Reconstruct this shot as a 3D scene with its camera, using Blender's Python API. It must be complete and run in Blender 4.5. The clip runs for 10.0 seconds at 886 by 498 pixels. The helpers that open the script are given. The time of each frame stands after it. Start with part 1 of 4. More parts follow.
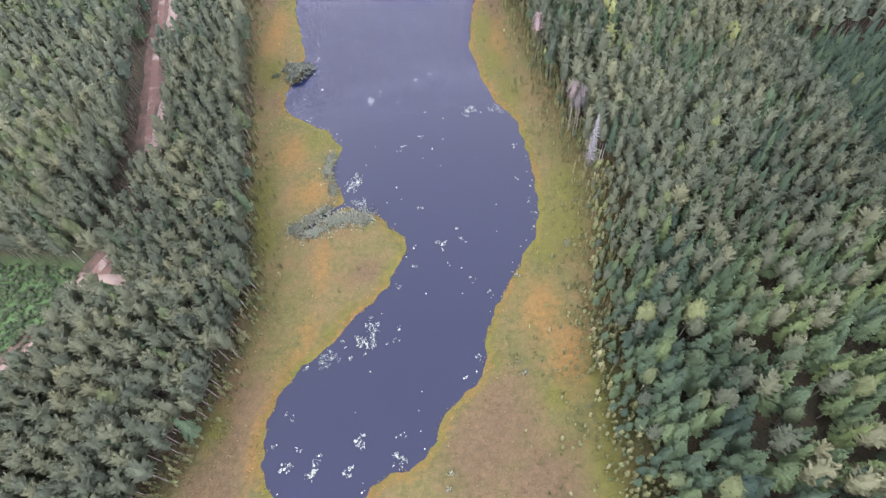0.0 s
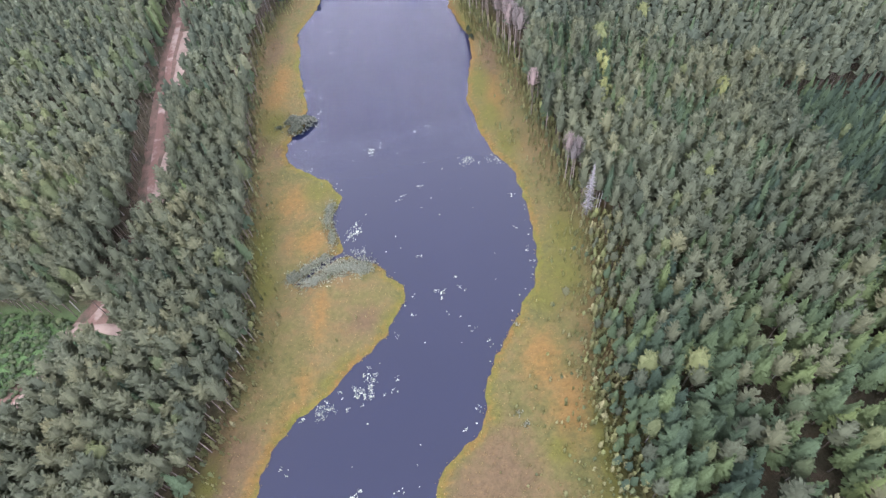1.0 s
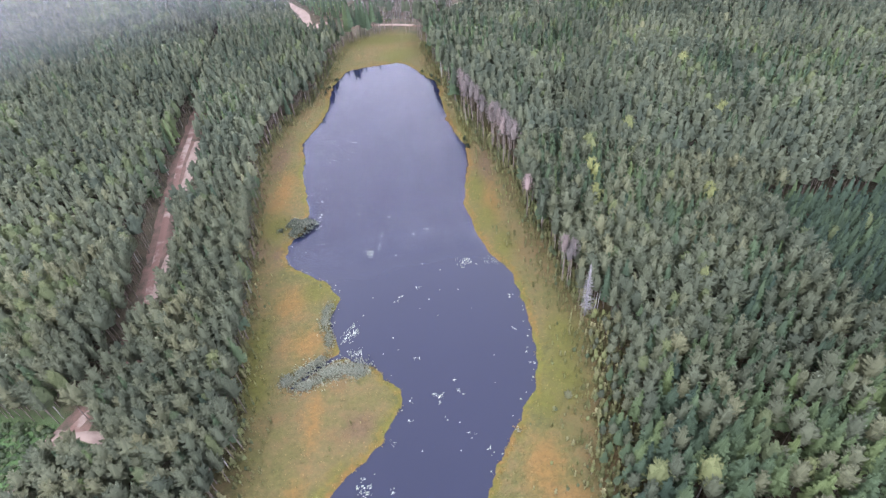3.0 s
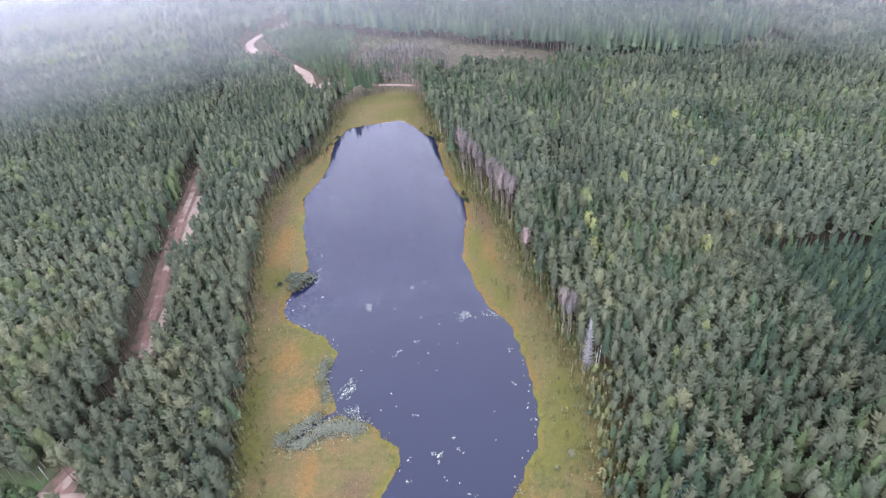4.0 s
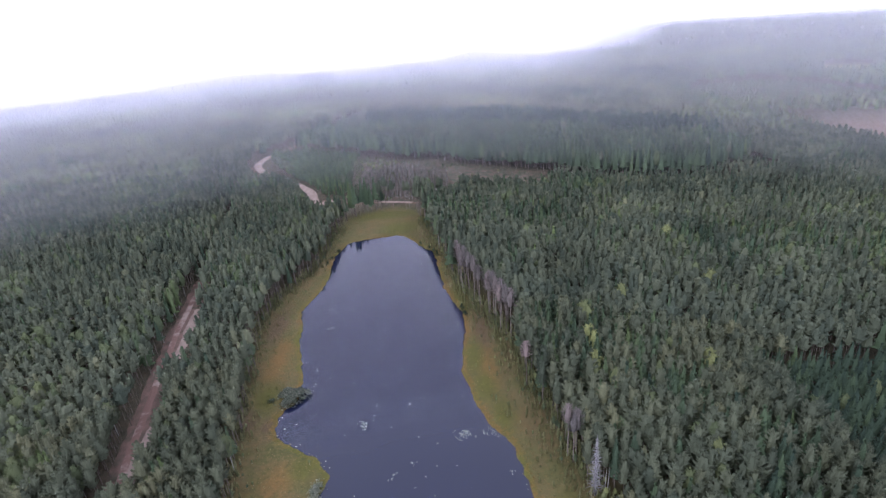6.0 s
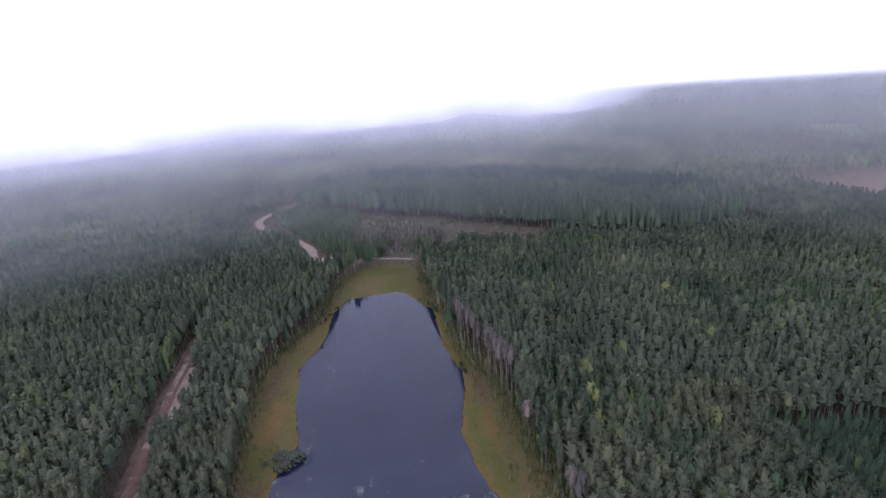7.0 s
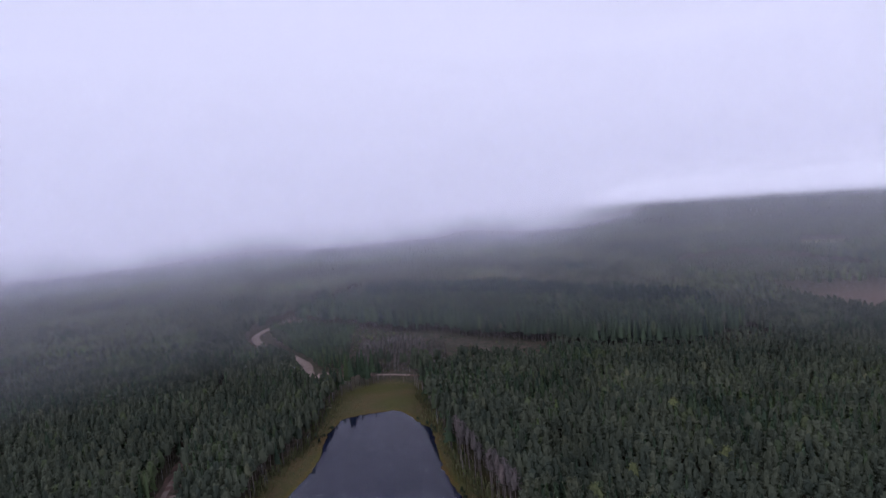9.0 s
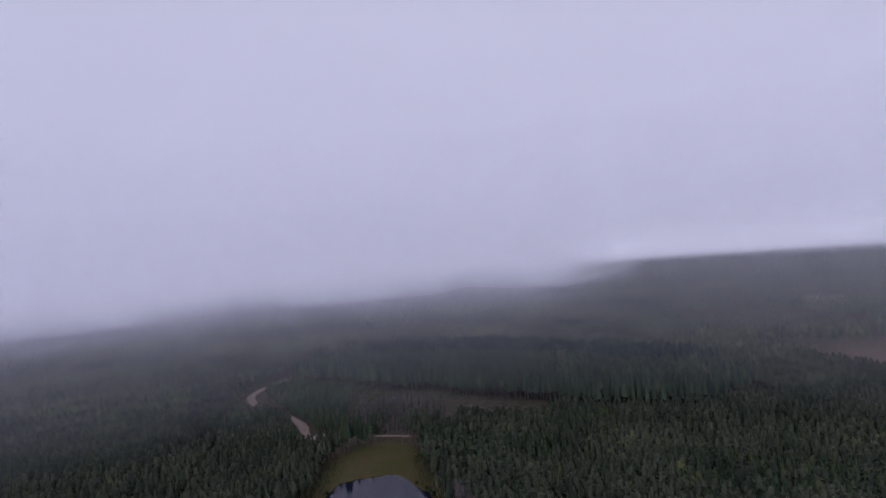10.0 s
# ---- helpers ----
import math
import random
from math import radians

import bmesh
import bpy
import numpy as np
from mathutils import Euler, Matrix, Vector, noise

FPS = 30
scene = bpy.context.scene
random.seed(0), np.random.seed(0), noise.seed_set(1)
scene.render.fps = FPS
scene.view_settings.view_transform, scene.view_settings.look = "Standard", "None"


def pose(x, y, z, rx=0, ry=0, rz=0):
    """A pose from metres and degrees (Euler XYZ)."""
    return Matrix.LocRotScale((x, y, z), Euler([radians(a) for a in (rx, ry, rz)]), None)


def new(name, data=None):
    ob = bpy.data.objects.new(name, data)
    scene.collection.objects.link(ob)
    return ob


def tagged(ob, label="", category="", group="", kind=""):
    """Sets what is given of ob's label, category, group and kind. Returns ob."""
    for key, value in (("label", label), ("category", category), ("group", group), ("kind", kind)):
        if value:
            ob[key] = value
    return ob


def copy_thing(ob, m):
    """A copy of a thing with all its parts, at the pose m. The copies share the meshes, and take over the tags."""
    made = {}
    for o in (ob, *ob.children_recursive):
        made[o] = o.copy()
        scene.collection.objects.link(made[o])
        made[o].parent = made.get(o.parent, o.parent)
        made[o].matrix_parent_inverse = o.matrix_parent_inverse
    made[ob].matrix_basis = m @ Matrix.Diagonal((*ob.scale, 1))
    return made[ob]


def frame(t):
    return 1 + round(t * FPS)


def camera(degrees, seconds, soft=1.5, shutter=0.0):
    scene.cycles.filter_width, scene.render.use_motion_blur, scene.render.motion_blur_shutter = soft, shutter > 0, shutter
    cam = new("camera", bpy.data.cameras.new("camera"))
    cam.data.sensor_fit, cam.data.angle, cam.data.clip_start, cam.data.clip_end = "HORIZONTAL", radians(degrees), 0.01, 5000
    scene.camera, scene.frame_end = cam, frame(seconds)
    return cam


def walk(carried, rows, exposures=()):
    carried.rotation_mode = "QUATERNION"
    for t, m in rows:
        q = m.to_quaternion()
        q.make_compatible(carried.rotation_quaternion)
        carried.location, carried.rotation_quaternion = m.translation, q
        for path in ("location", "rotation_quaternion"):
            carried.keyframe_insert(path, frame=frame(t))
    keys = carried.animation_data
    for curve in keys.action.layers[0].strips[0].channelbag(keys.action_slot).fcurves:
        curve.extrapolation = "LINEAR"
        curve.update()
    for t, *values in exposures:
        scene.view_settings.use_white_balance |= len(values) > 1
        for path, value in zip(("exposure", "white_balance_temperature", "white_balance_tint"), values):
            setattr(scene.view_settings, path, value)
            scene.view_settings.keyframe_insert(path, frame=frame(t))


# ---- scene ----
import mathutils

cam = camera(78.28, 10.0, soft=1.4)
PATH = [
    (0.0, pose(0.0, 0.0, 110.0, 33.379, 4.604, -1.928)),
    (0.5, pose(0.0, 0.0, 110.0, 35.882, 4.581, -1.965)),
    (1.0, pose(0.0, 0.0, 110.0, 38.457, 4.592, -2.105)),
    (1.5, pose(0.0, 0.0, 110.0, 41.088, 4.559, -2.149)),
    (2.0, pose(0.0, 0.0, 110.0, 43.687, 4.552, -2.223)),
    (2.5, pose(0.0, 0.0, 110.0, 46.317, 4.544, -2.268)),
    (4.0, pose(0.0, 0.0, 110.0, 54.636, 4.513, -2.448)),
    (4.5, pose(0.0, 0.0, 110.0, 57.510, 4.491, -2.474)),
    (5.0, pose(0.0, 0.0, 110.0, 60.503, 4.501, -2.542)),
    (5.5, pose(0.0, 0.0, 110.0, 63.486, 4.503, -2.567)),
    (7.0, pose(0.0, 0.0, 110.0, 72.381, 4.559, -2.726)),
    (7.5, pose(0.0, 0.0, 110.0, 75.356, 4.633, -2.773)),
    (8.0, pose(0.0, 0.0, 110.0, 78.347, 4.618, -2.805)),
    (8.5, pose(0.0, 0.0, 110.0, 81.351, 4.604, -2.800)),
    (9.0, pose(0.0, 0.0, 110.0, 84.339, 4.695, -2.857)),
    (9.5, pose(0.0, 0.0, 110.0, 87.317, 4.695, -2.896)),
    (10.0, pose(0.0, 0.0, 110.0, 90.294, 4.768, -2.918)),
]
EXPOSURES = [(0.0, 0.42, 6500, 10), (2.5, 0.42, 6420, 10), (4.0, 0.38, 6180, 10), (5.0, 0.08, 6180, 10.5), (5.5, -0.30, 6120, 11), (7.0, -1.16, 5980, 12),
             (7.5, -1.47, 5950, 12), (8.5, -1.97, 5980, 13), (9.0, -2.18, 6020, 14), (10.0, -2.66, 6100, 14)]
walk(cam, PATH, EXPOSURES)

# ---- light ----
SUN_UP, SUN_TURN = 42.0, 215.0
world = bpy.data.worlds.new("overcast")
scene.world = world
world.use_nodes = True
wn, wl = world.node_tree.nodes, world.node_tree.links
wn.clear()
w_out = wn.new("ShaderNodeOutputWorld")
w_bg = wn.new("ShaderNodeBackground")
w_sky = wn.new("ShaderNodeTexSky")
w_sky.sky_type, w_sky.sun_disc = "NISHITA", False
w_sky.sun_elevation, w_sky.sun_rotation = radians(SUN_UP), radians(SUN_TURN)
w_geo = wn.new("ShaderNodeTexCoord")
w_sep = wn.new("ShaderNodeSeparateXYZ")
w_ramp = wn.new("ShaderNodeValToRGB")
w_noise = wn.new("ShaderNodeTexNoise")
w_noise.inputs["Scale"].default_value = 2.2
w_noise.inputs["Detail"].default_value = 4.0
w_add = wn.new("ShaderNodeMath")
w_add.operation = "MULTIPLY_ADD"
w_add.inputs[1].default_value = 0.16
w_scale = wn.new("ShaderNodeVectorMath")
w_scale.operation = "SCALE"
w_scale.inputs["Scale"].default_value = 0.03
w_mix = wn.new("ShaderNodeMix")
w_mix.data_type, w_mix.inputs[0].default_value = "RGBA", 0.93
# cloud cover: dull at the horizon, brighter overhead
els = w_ramp.color_ramp.elements
els[0].position, els[0].color = 0.0, (1.85, 1.85, 2.45, 1)
els[1].position, els[1].color = 1.0, (3.3, 3.3, 4.1, 1)
e = els.new(0.10)
e.color = (3.2, 3.2, 4.15, 1)
e = els.new(0.42)
e.color = (5.4, 5.4, 6.8, 1)
wl.new(w_geo.outputs["Generated"], w_sep.inputs[0])
wl.new(w_geo.outputs["Generated"], w_noise.inputs["Vector"])
wl.new(w_noise.outputs["Fac"], w_add.inputs[0])
wl.new(w_sep.outputs["Z"], w_add.inputs[2])
wl.new(w_add.outputs[0], w_ramp.inputs[0])
wl.new(w_sky.outputs[0], w_scale.inputs[0])
wl.new(w_scale.outputs[0], w_mix.inputs[6])
wl.new(w_ramp.outputs[0], w_mix.inputs[7])
wl.new(w_mix.outputs[2], w_bg.inputs["Color"])
w_bg.inputs["Strength"].default_value = 1.07
wl.new(w_bg.outputs[0], w_out.inputs[0])

sun = new("sun", bpy.data.lights.new("sun", "SUN"))
sun.data.energy, sun.data.angle, sun.data.color = 1.5, radians(25), (1.0, 0.985, 0.96)
sun.matrix_world = pose(0, 0, 300, 90 - SUN_UP, 0, 180 - SUN_TURN)


# ---- materials ----
class Mat:
    """A small node-graph builder round one material."""

    def __init__(self, name, rough=0.8):
        self.m = bpy.data.materials.new(name)
        self.m.use_nodes = True
        self.n, self.l = self.m.node_tree.nodes, self.m.node_tree.links
        self.bsdf = self.n["Principled BSDF"]
        self.out = self.n["Material Output"]
        self.bsdf.inputs["Roughness"].default_value = rough
        self.bsdf.inputs["Specular IOR Level"].default_value = 0.25

    def link(self, a, b):
        self.l.new(a, b)

    def attr(self, name):
        a = self.n.new("ShaderNodeAttribute")
        a.attribute_name = name
        return a.outputs["Fac"]

    def coords(self):
        return self.n.new("ShaderNodeNewGeometry").outputs["Position"]

    def island(self):
        return self.n.new("ShaderNodeNewGeometry").outputs["Random Per Island"]

    def noise(self, scale, detail=3.0, rough=0.55, vector=None):
        t = self.n.new("ShaderNodeTexNoise")
        t.inputs["Scale"].default_value = scale
        t.inputs["Detail"].default_value = detail
        t.inputs["Roughness"].default_value = rough
        self.link(vector if vector else self.coords(), t.inputs["Vector"])
        return t.outputs["Fac"]

    def math(self, op, a, b=0.0, c=0.0, clamp=False):
        t = self.n.new("ShaderNodeMath")
        t.operation, t.use_clamp = op, clamp
        for i, v in enumerate((a, b, c)):
            if isinstance(v, (int, float)):
                t.inputs[i].default_value = v
            else:
                self.link(v, t.inputs[i])
        return t.outputs[0]

    def step(self, value, lo, hi):
        t = self.n.new("ShaderNodeMapRange")
        t.interpolation_type = "SMOOTHSTEP"
        t.inputs["From Min"].default_value, t.inputs["From Max"].default_value = lo, hi
        self.link(value, t.inputs["Value"])
        return t.outputs["Result"]

    def ramp(self, value, *stops):
        t = self.n.new("ShaderNodeValToRGB")
        el = t.color_ramp.elements
        for i, (p, c) in enumerate(stops):
            s = el[i] if i < 2 else el.new(p)
            s.position, s.color = p, (*c, 1)
        self.link(value, t.inputs[0])
        return t.outputs[0]

    def mix(self, fac, a, b):
        t = self.n.new("ShaderNodeMix")
        t.data_type = "RGBA"
        for i, v in ((0, fac), (6, a), (7, b)):
            if isinstance(v, (int, float)):
                t.inputs[i].default_value = v
            elif isinstance(v, tuple):
                t.inputs[i].default_value = (*v, 1)
            else:
                self.link(v, t.inputs[i])
        return t.outputs[2]

    def shade(self, colour, fac):
        """colour times fac."""
        t = self.n.new("ShaderNodeVectorMath")
        t.operation = "SCALE"
        self.link(colour, t.inputs[0])
        self.link(fac, t.inputs["Scale"])
        return t.outputs[0]

    def bump(self, height, strength=0.5, distance=0.2):
        t = self.n.new("ShaderNodeBump")
        t.inputs["Strength"].default_value, t.inputs["Distance"].default_value = strength, distance
        self.link(height, t.inputs["Height"])
        self.link(t.outputs[0], self.bsdf.inputs["Normal"])

    def colour(self, c):
        if isinstance(c, tuple):
            self.bsdf.inputs["Base Color"].default_value = (*c, 1)
        else:
            self.link(c, self.bsdf.inputs["Base Color"])
        return self


def foliage(name, *stops):
    """Needles or leaves: each tree has its own tint, each spray its own shade; a little light passes through."""
    k = Mat(name, 0.8)
    k.bsdf.inputs["Specular IOR Level"].default_value = 0.12
    info = k.n.new("ShaderNodeObjectInfo").outputs["Random"]
    tint = k.math("ADD", k.attr("tint"), k.math("MULTIPLY_ADD", info, 0.30, -0.15), clamp=True)
    col = k.ramp(tint, *stops)
    vary = k.math("MULTIPLY_ADD", k.island(), 0.46, 0.77)
    patch = k.math("MULTIPLY_ADD", k.noise(0.03, 2.0), 0.61, 0.455)
    col = k.shade(k.shade(col, vary), patch)
    # needles and leaves catch light like the rounded crown that they make up, from either side of each spray
    way = k.n.new("ShaderNodeAttribute")
    way.attribute_name = "crown_normal"
    turn = k.n.new("ShaderNodeVectorTransform")
    turn.vector_type, turn.convert_from, turn.convert_to = "NORMAL", "OBJECT", "WORLD"
    flip = k.n.new("ShaderNodeVectorMath")
    flip.operation = "SCALE"
    flip.inputs["Scale"].default_value = -1.0
    k.link(way.outputs["Vector"], turn.inputs[0])
    k.link(turn.outputs[0], flip.inputs[0])
    lit, through_leaf = k.n.new("ShaderNodeBsdfDiffuse"), k.n.new("ShaderNodeBsdfTranslucent")
    k.link(turn.outputs[0], lit.inputs["Normal"])
    k.link(flip.outputs[0], through_leaf.inputs["Normal"])
    both = k.n.new("ShaderNodeAddShader")
    for i, n in enumerate((lit, through_leaf)):
        k.link(col, n.inputs["Color"])
        k.link(n.outputs[0], both.inputs[i])
    k.link(both.outputs[0], k.out.inputs["Surface"])
    return k.m


PINE = foliage("pine_needles", (0.0, (0.043, 0.053, 0.039)), (1.0, (0.126, 0.125, 0.070)), (0.5, (0.078, 0.087, 0.057)))
SPRUCE = foliage("spruce_needles", (0.0, (0.028, 0.042, 0.034)), (1.0, (0.100, 0.126, 0.048)), (0.5, (0.056, 0.079, 0.045)))
BOG_PINE = foliage("pale_bog_needles", (0.0, (0.078, 0.088, 0.040)), (1.0, (0.200, 0.190, 0.105)), (0.5, (0.128, 0.132, 0.062)))
LEAF = foliage("birch_leaves", (0.0, (0.046, 0.063, 0.038)), (1.0, (0.150, 0.160, 0.066)), (0.5, (0.084, 0.098, 0.050)))
BROWN = foliage("dry_needles", (0.0, (0.082, 0.076, 0.072)), (1.0, (0.185, 0.142, 0.132)), (0.5, (0.118, 0.101, 0.094)))
SHRUB = foliage("grey_shrub_leaves", (0.0, (0.080, 0.100, 0.070)), (1.0, (0.290, 0.300, 0.235)), (0.5, (0.175, 0.190, 0.145)))


def bark(name, low, high):
    k = Mat(name, 0.85)
    k.colour(k.ramp(k.noise(1.3, 4.0), (0.3, low), (0.7, high)))
    k.bump(k.noise(9.0), 0.6, 0.05)
    return k.m


PINE_BARK = bark("pine_bark", (0.085, 0.070, 0.060), (0.17, 0.142, 0.122))
PALE_BARK = bark("pale_pine_bark", (0.115, 0.094, 0.082), (0.22, 0.185, 0.163))
BIRCH_BARK = bark("birch_bark", (0.22, 0.213, 0.20), (0.44, 0.43, 0.41))
DEAD_WOOD = bark("dead_wood", (0.10, 0.096, 0.094), (0.20, 0.192, 0.188))


def ground_material():
    k = Mat("ground_cover", 0.95)
    big, mid, fine = k.noise(0.045, 3.0), k.noise(0.22, 4.0, 0.6), k.noise(2.6, 3.0, 0.7)
    forest = k.ramp(k.math("ADD", k.math("MULTIPLY", mid, 0.6), k.math("MULTIPLY", fine, 0.4)),
                    (0.30, (0.032, 0.034, 0.022)), (0.7, (0.125, 0.088, 0.060)), (0.5, (0.070, 0.062, 0.036)))
    # raised bog: ochre sedge, yellow-green moss, rusty moss, brownish heather
    tuss = k.noise(0.75, 5.0, 0.65)
    blend = k.math("ADD", k.math("MULTIPLY", big, 0.40), k.math("ADD", k.math("MULTIPLY", mid, 0.35), k.math("MULTIPLY", tuss, 0.25)))
    fen = k.ramp(blend, (0.38, (0.078, 0.084, 0.024)), (0.62, (0.165, 0.106, 0.042)),
                 (0.46, (0.115, 0.106, 0.032)), (0.54, (0.146, 0.114, 0.045)))
    heath = k.mix(k.math("MULTIPLY_ADD", tuss, 0.6, k.math("MULTIPLY", fine, 0.4)), (0.078, 0.055, 0.026), (0.168, 0.110, 0.060))
    ragged = k.math("ADD", k.math("MULTIPLY_ADD", tuss, 0.9, -0.45), k.math("MULTIPLY_ADD", mid, 1.1, -0.55))
    fen = k.mix(k.math("MULTIPLY", k.step(k.math("ADD", k.attr("heath"), ragged), 0.0, 0.95), 0.9), fen, heath)
    rust = k.step(k.math("ADD", k.attr("rust"), ragged), 0.05, 1.15)
    fen = k.mix(k.math("MULTIPLY", rust, 0.85), fen, (0.215, 0.124, 0.036))
    moss = k.step(k.math("ADD", k.attr("moss"), ragged), 0.05, 0.95)
    fen = k.mix(k.math("MULTIPLY", moss, 0.9), fen, (0.108, 0.108, 0.020))
    rim = k.step(k.math("ADD", k.attr("shore"), k.math("MULTIPLY_ADD", tuss, 1.2, -0.6)), 0.30, 0.66)
    fen = k.mix(rim, fen, k.ramp(k.math("ADD", k.math("MULTIPLY", big, 0.6), k.math("MULTIPLY", tuss, 0.4)), (0.44, (0.125, 0.122, 0.022)), (0.58, (0.175, 0.106, 0.028))))
    fen = k.shade(fen, k.math("MULTIPLY_ADD", k.math("ADD", fine, tuss), 0.66, 0.11))
    col = k.mix(k.attr("fen"), forest, fen)
    cut = k.mix(k.step(mid, 0.35, 0.65), (0.040, 0.052, 0.028), (0.105, 0.074, 0.055))
    col = k.mix(k.attr("cut"), col, cut)
    col = k.mix(k.attr("field"), col, k.mix(mid, (0.115, 0.076, 0.055), (0.185, 0.126, 0.094)))
    col = k.mix(k.attr("meadow"), col, k.mix(fine, (0.050, 0.110, 0.040), (0.120, 0.190, 0.065)))
    k.colour(k.shade(col, k.math("ADD", 0.70)))
    k.bump(k.math("ADD", k.math("MULTIPLY", mid, 0.5), fine), 0.8, 0.35)
    return k.m


def sand_material():
    k = Mat("sandy_dirt", 0.95)
    mid, fine = k.noise(0.35, 4.0), k.noise(3.5, 4.0, 0.7)
    k.colour(k.mix(fine, k.ramp(mid, (0.38, (0.125, 0.088, 0.070)), (0.62, (0.23, 0.176, 0.142))), (0.22, 0.167, 0.138)))
    k.bump(fine, 0.5, 0.1)
    return k.m


def dirt_material():
    k = Mat("brown_verge", 0.95)
    mid, fine = k.noise(0.3, 4.0), k.noise(3.0, 4.0, 0.7)
    k.colour(k.ramp(k.math("ADD", k.math("MULTIPLY", mid, 0.65), k.math("MULTIPLY", fine, 0.35)),
                    (0.36, (0.048, 0.046, 0.028)), (0.64, (0.145, 0.090, 0.070)), (0.48, (0.090, 0.062, 0.047))))
    k.bump(fine, 0.6, 0.15)
    return k.m


def track_material():
    k = Mat("reddish_track", 0.95)
    big, mid, fine = k.noise(0.05, 2.0), k.noise(0.4, 4.0), k.noise(3.5, 4.0, 0.7)
    pale = k.step(k.math("ADD", k.math("MULTIPLY", big, 0.7), k.math("MULTIPLY", mid, 0.3)), 0.50, 0.60)
    k.colour(k.mix(pale, k.mix(fine, (0.100, 0.058, 0.045), (0.165, 0.102, 0.080)), k.mix(fine, (0.19, 0.145, 0.118), (0.29, 0.23, 0.195))))
    k.bump(fine, 0.5, 0.1)
    return k.m


def water_material():
    k = Mat("dark_bog_water", 0.06)
    k.bsdf.inputs["IOR"].default_value = 1.333
    k.bsdf.inputs["Specular IOR Level"].default_value = 0.5
    k.colour(k.mix(k.noise(0.02, 2.0), (0.004, 0.0062, 0.018), (0.006, 0.008, 0.022)))
    k.bump(k.noise(0.9, 3.0), 0.06, 0.05)
    return k.m


def pad_material():
    k = Mat("lily_leaf", 0.35)
    k.bsdf.inputs["Specular IOR Level"].default_value = 0.5
    k.colour(k.ramp(k.island(), (0.0, (0.14, 0.17, 0.10)), (1.0, (0.44, 0.46, 0.39)), (0.55, (0.23, 0.26, 0.18))))
    return k.m


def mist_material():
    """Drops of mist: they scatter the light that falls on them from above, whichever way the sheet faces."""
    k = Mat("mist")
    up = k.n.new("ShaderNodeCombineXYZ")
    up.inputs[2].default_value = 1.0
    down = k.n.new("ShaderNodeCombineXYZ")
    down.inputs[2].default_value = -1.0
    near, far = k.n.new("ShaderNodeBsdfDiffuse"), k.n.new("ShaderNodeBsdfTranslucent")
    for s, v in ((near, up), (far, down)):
        # shade painted in: near layers duller, as under the cloud, far ones whiter
        k.link(k.mix(k.attr("mist_painted_light"), (0.72, 0.715, 0.77), (0.97, 0.96, 0.97)), s.inputs["Color"])
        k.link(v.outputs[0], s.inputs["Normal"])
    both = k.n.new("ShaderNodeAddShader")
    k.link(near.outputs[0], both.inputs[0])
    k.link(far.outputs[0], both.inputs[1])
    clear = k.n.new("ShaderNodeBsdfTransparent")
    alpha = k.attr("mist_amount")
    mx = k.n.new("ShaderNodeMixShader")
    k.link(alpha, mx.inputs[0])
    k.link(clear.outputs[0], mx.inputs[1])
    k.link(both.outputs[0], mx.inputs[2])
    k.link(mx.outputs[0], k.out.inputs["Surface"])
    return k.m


GROUND, SAND, VERGE, WATER, PAD, MIST = ground_material(), sand_material(), dirt_material(), water_material(), pad_material(), mist_material()


# ---- mesh helpers ----
def mesh_from(name, verts, faces, material, normals=None, **attrs):
    """A mesh from arrays; attrs are float values, one for each vertex."""
    verts, faces = np.asarray(verts, np.float32), np.asarray(faces, np.int32)
    me = bpy.data.meshes.new(name)
    n, k = faces.shape
    me.vertices.add(len(verts))
    me.vertices.foreach_set("co", verts.ravel())
    me.loops.add(n * k)
    me.loops.foreach_set("vertex_index", faces.ravel())
    me.polygons.add(n)
    me.polygons.foreach_set("loop_start", np.arange(0, n * k, k, dtype=np.int32))
    me.materials.append(material)
    for key, values in attrs.items():
        a = me.attributes.new(key, "FLOAT", "POINT")
        a.data.foreach_set("value", np.asarray(values, np.float32))
    if normals is not None:
        a = me.attributes.new("crown_normal", "FLOAT_VECTOR", "POINT")
        a.data.foreach_set("vector", np.asarray(normals, np.float32).ravel())
    me.update(calc_edges=True)
    return me


def part(name, mesh, parent, label=""):
    ob = new(name, mesh)
    ob.parent = parent
    if label:
        tagged(ob, label)
    return ob


def curve_through(points, step=1.0, closed=False):
    """A smooth line through the points, evenly stepped."""
    p = np.asarray(points, float)
    n = len(p)
    out = []
    for i in range(n if closed else n - 1):
        q = [p[(i + j) % n] if closed else p[min(max(i + j, 0), n - 1)] for j in (-1, 0, 1, 2)]
        m = max(1, int(np.linalg.norm(q[2] - q[1]) / step))
        for s in np.arange(m) / m:
            out.append(0.5 * (2 * q[1] + (q[2] - q[0]) * s + (2 * q[0] - 5 * q[1] + 4 * q[2] - q[3]) * s ** 2
                              + (3 * q[1] - q[0] - 3 * q[2] + q[3]) * s ** 3))
    if not closed:
        out.append(p[-1])
    return np.array(out)


def inside(poly, pts):
    x, y = pts[:, 0], pts[:, 1]
    r = np.zeros(len(pts), bool)
    for (x0, y0), (x1, y1) in zip(poly, np.roll(poly, -1, axis=0)):
        if y0 == y1:
            continue
        r ^= ((y0 > y) != (y1 > y)) & (x < (x1 - x0) * (y - y0) / (y1 - y0) + x0)
    return r


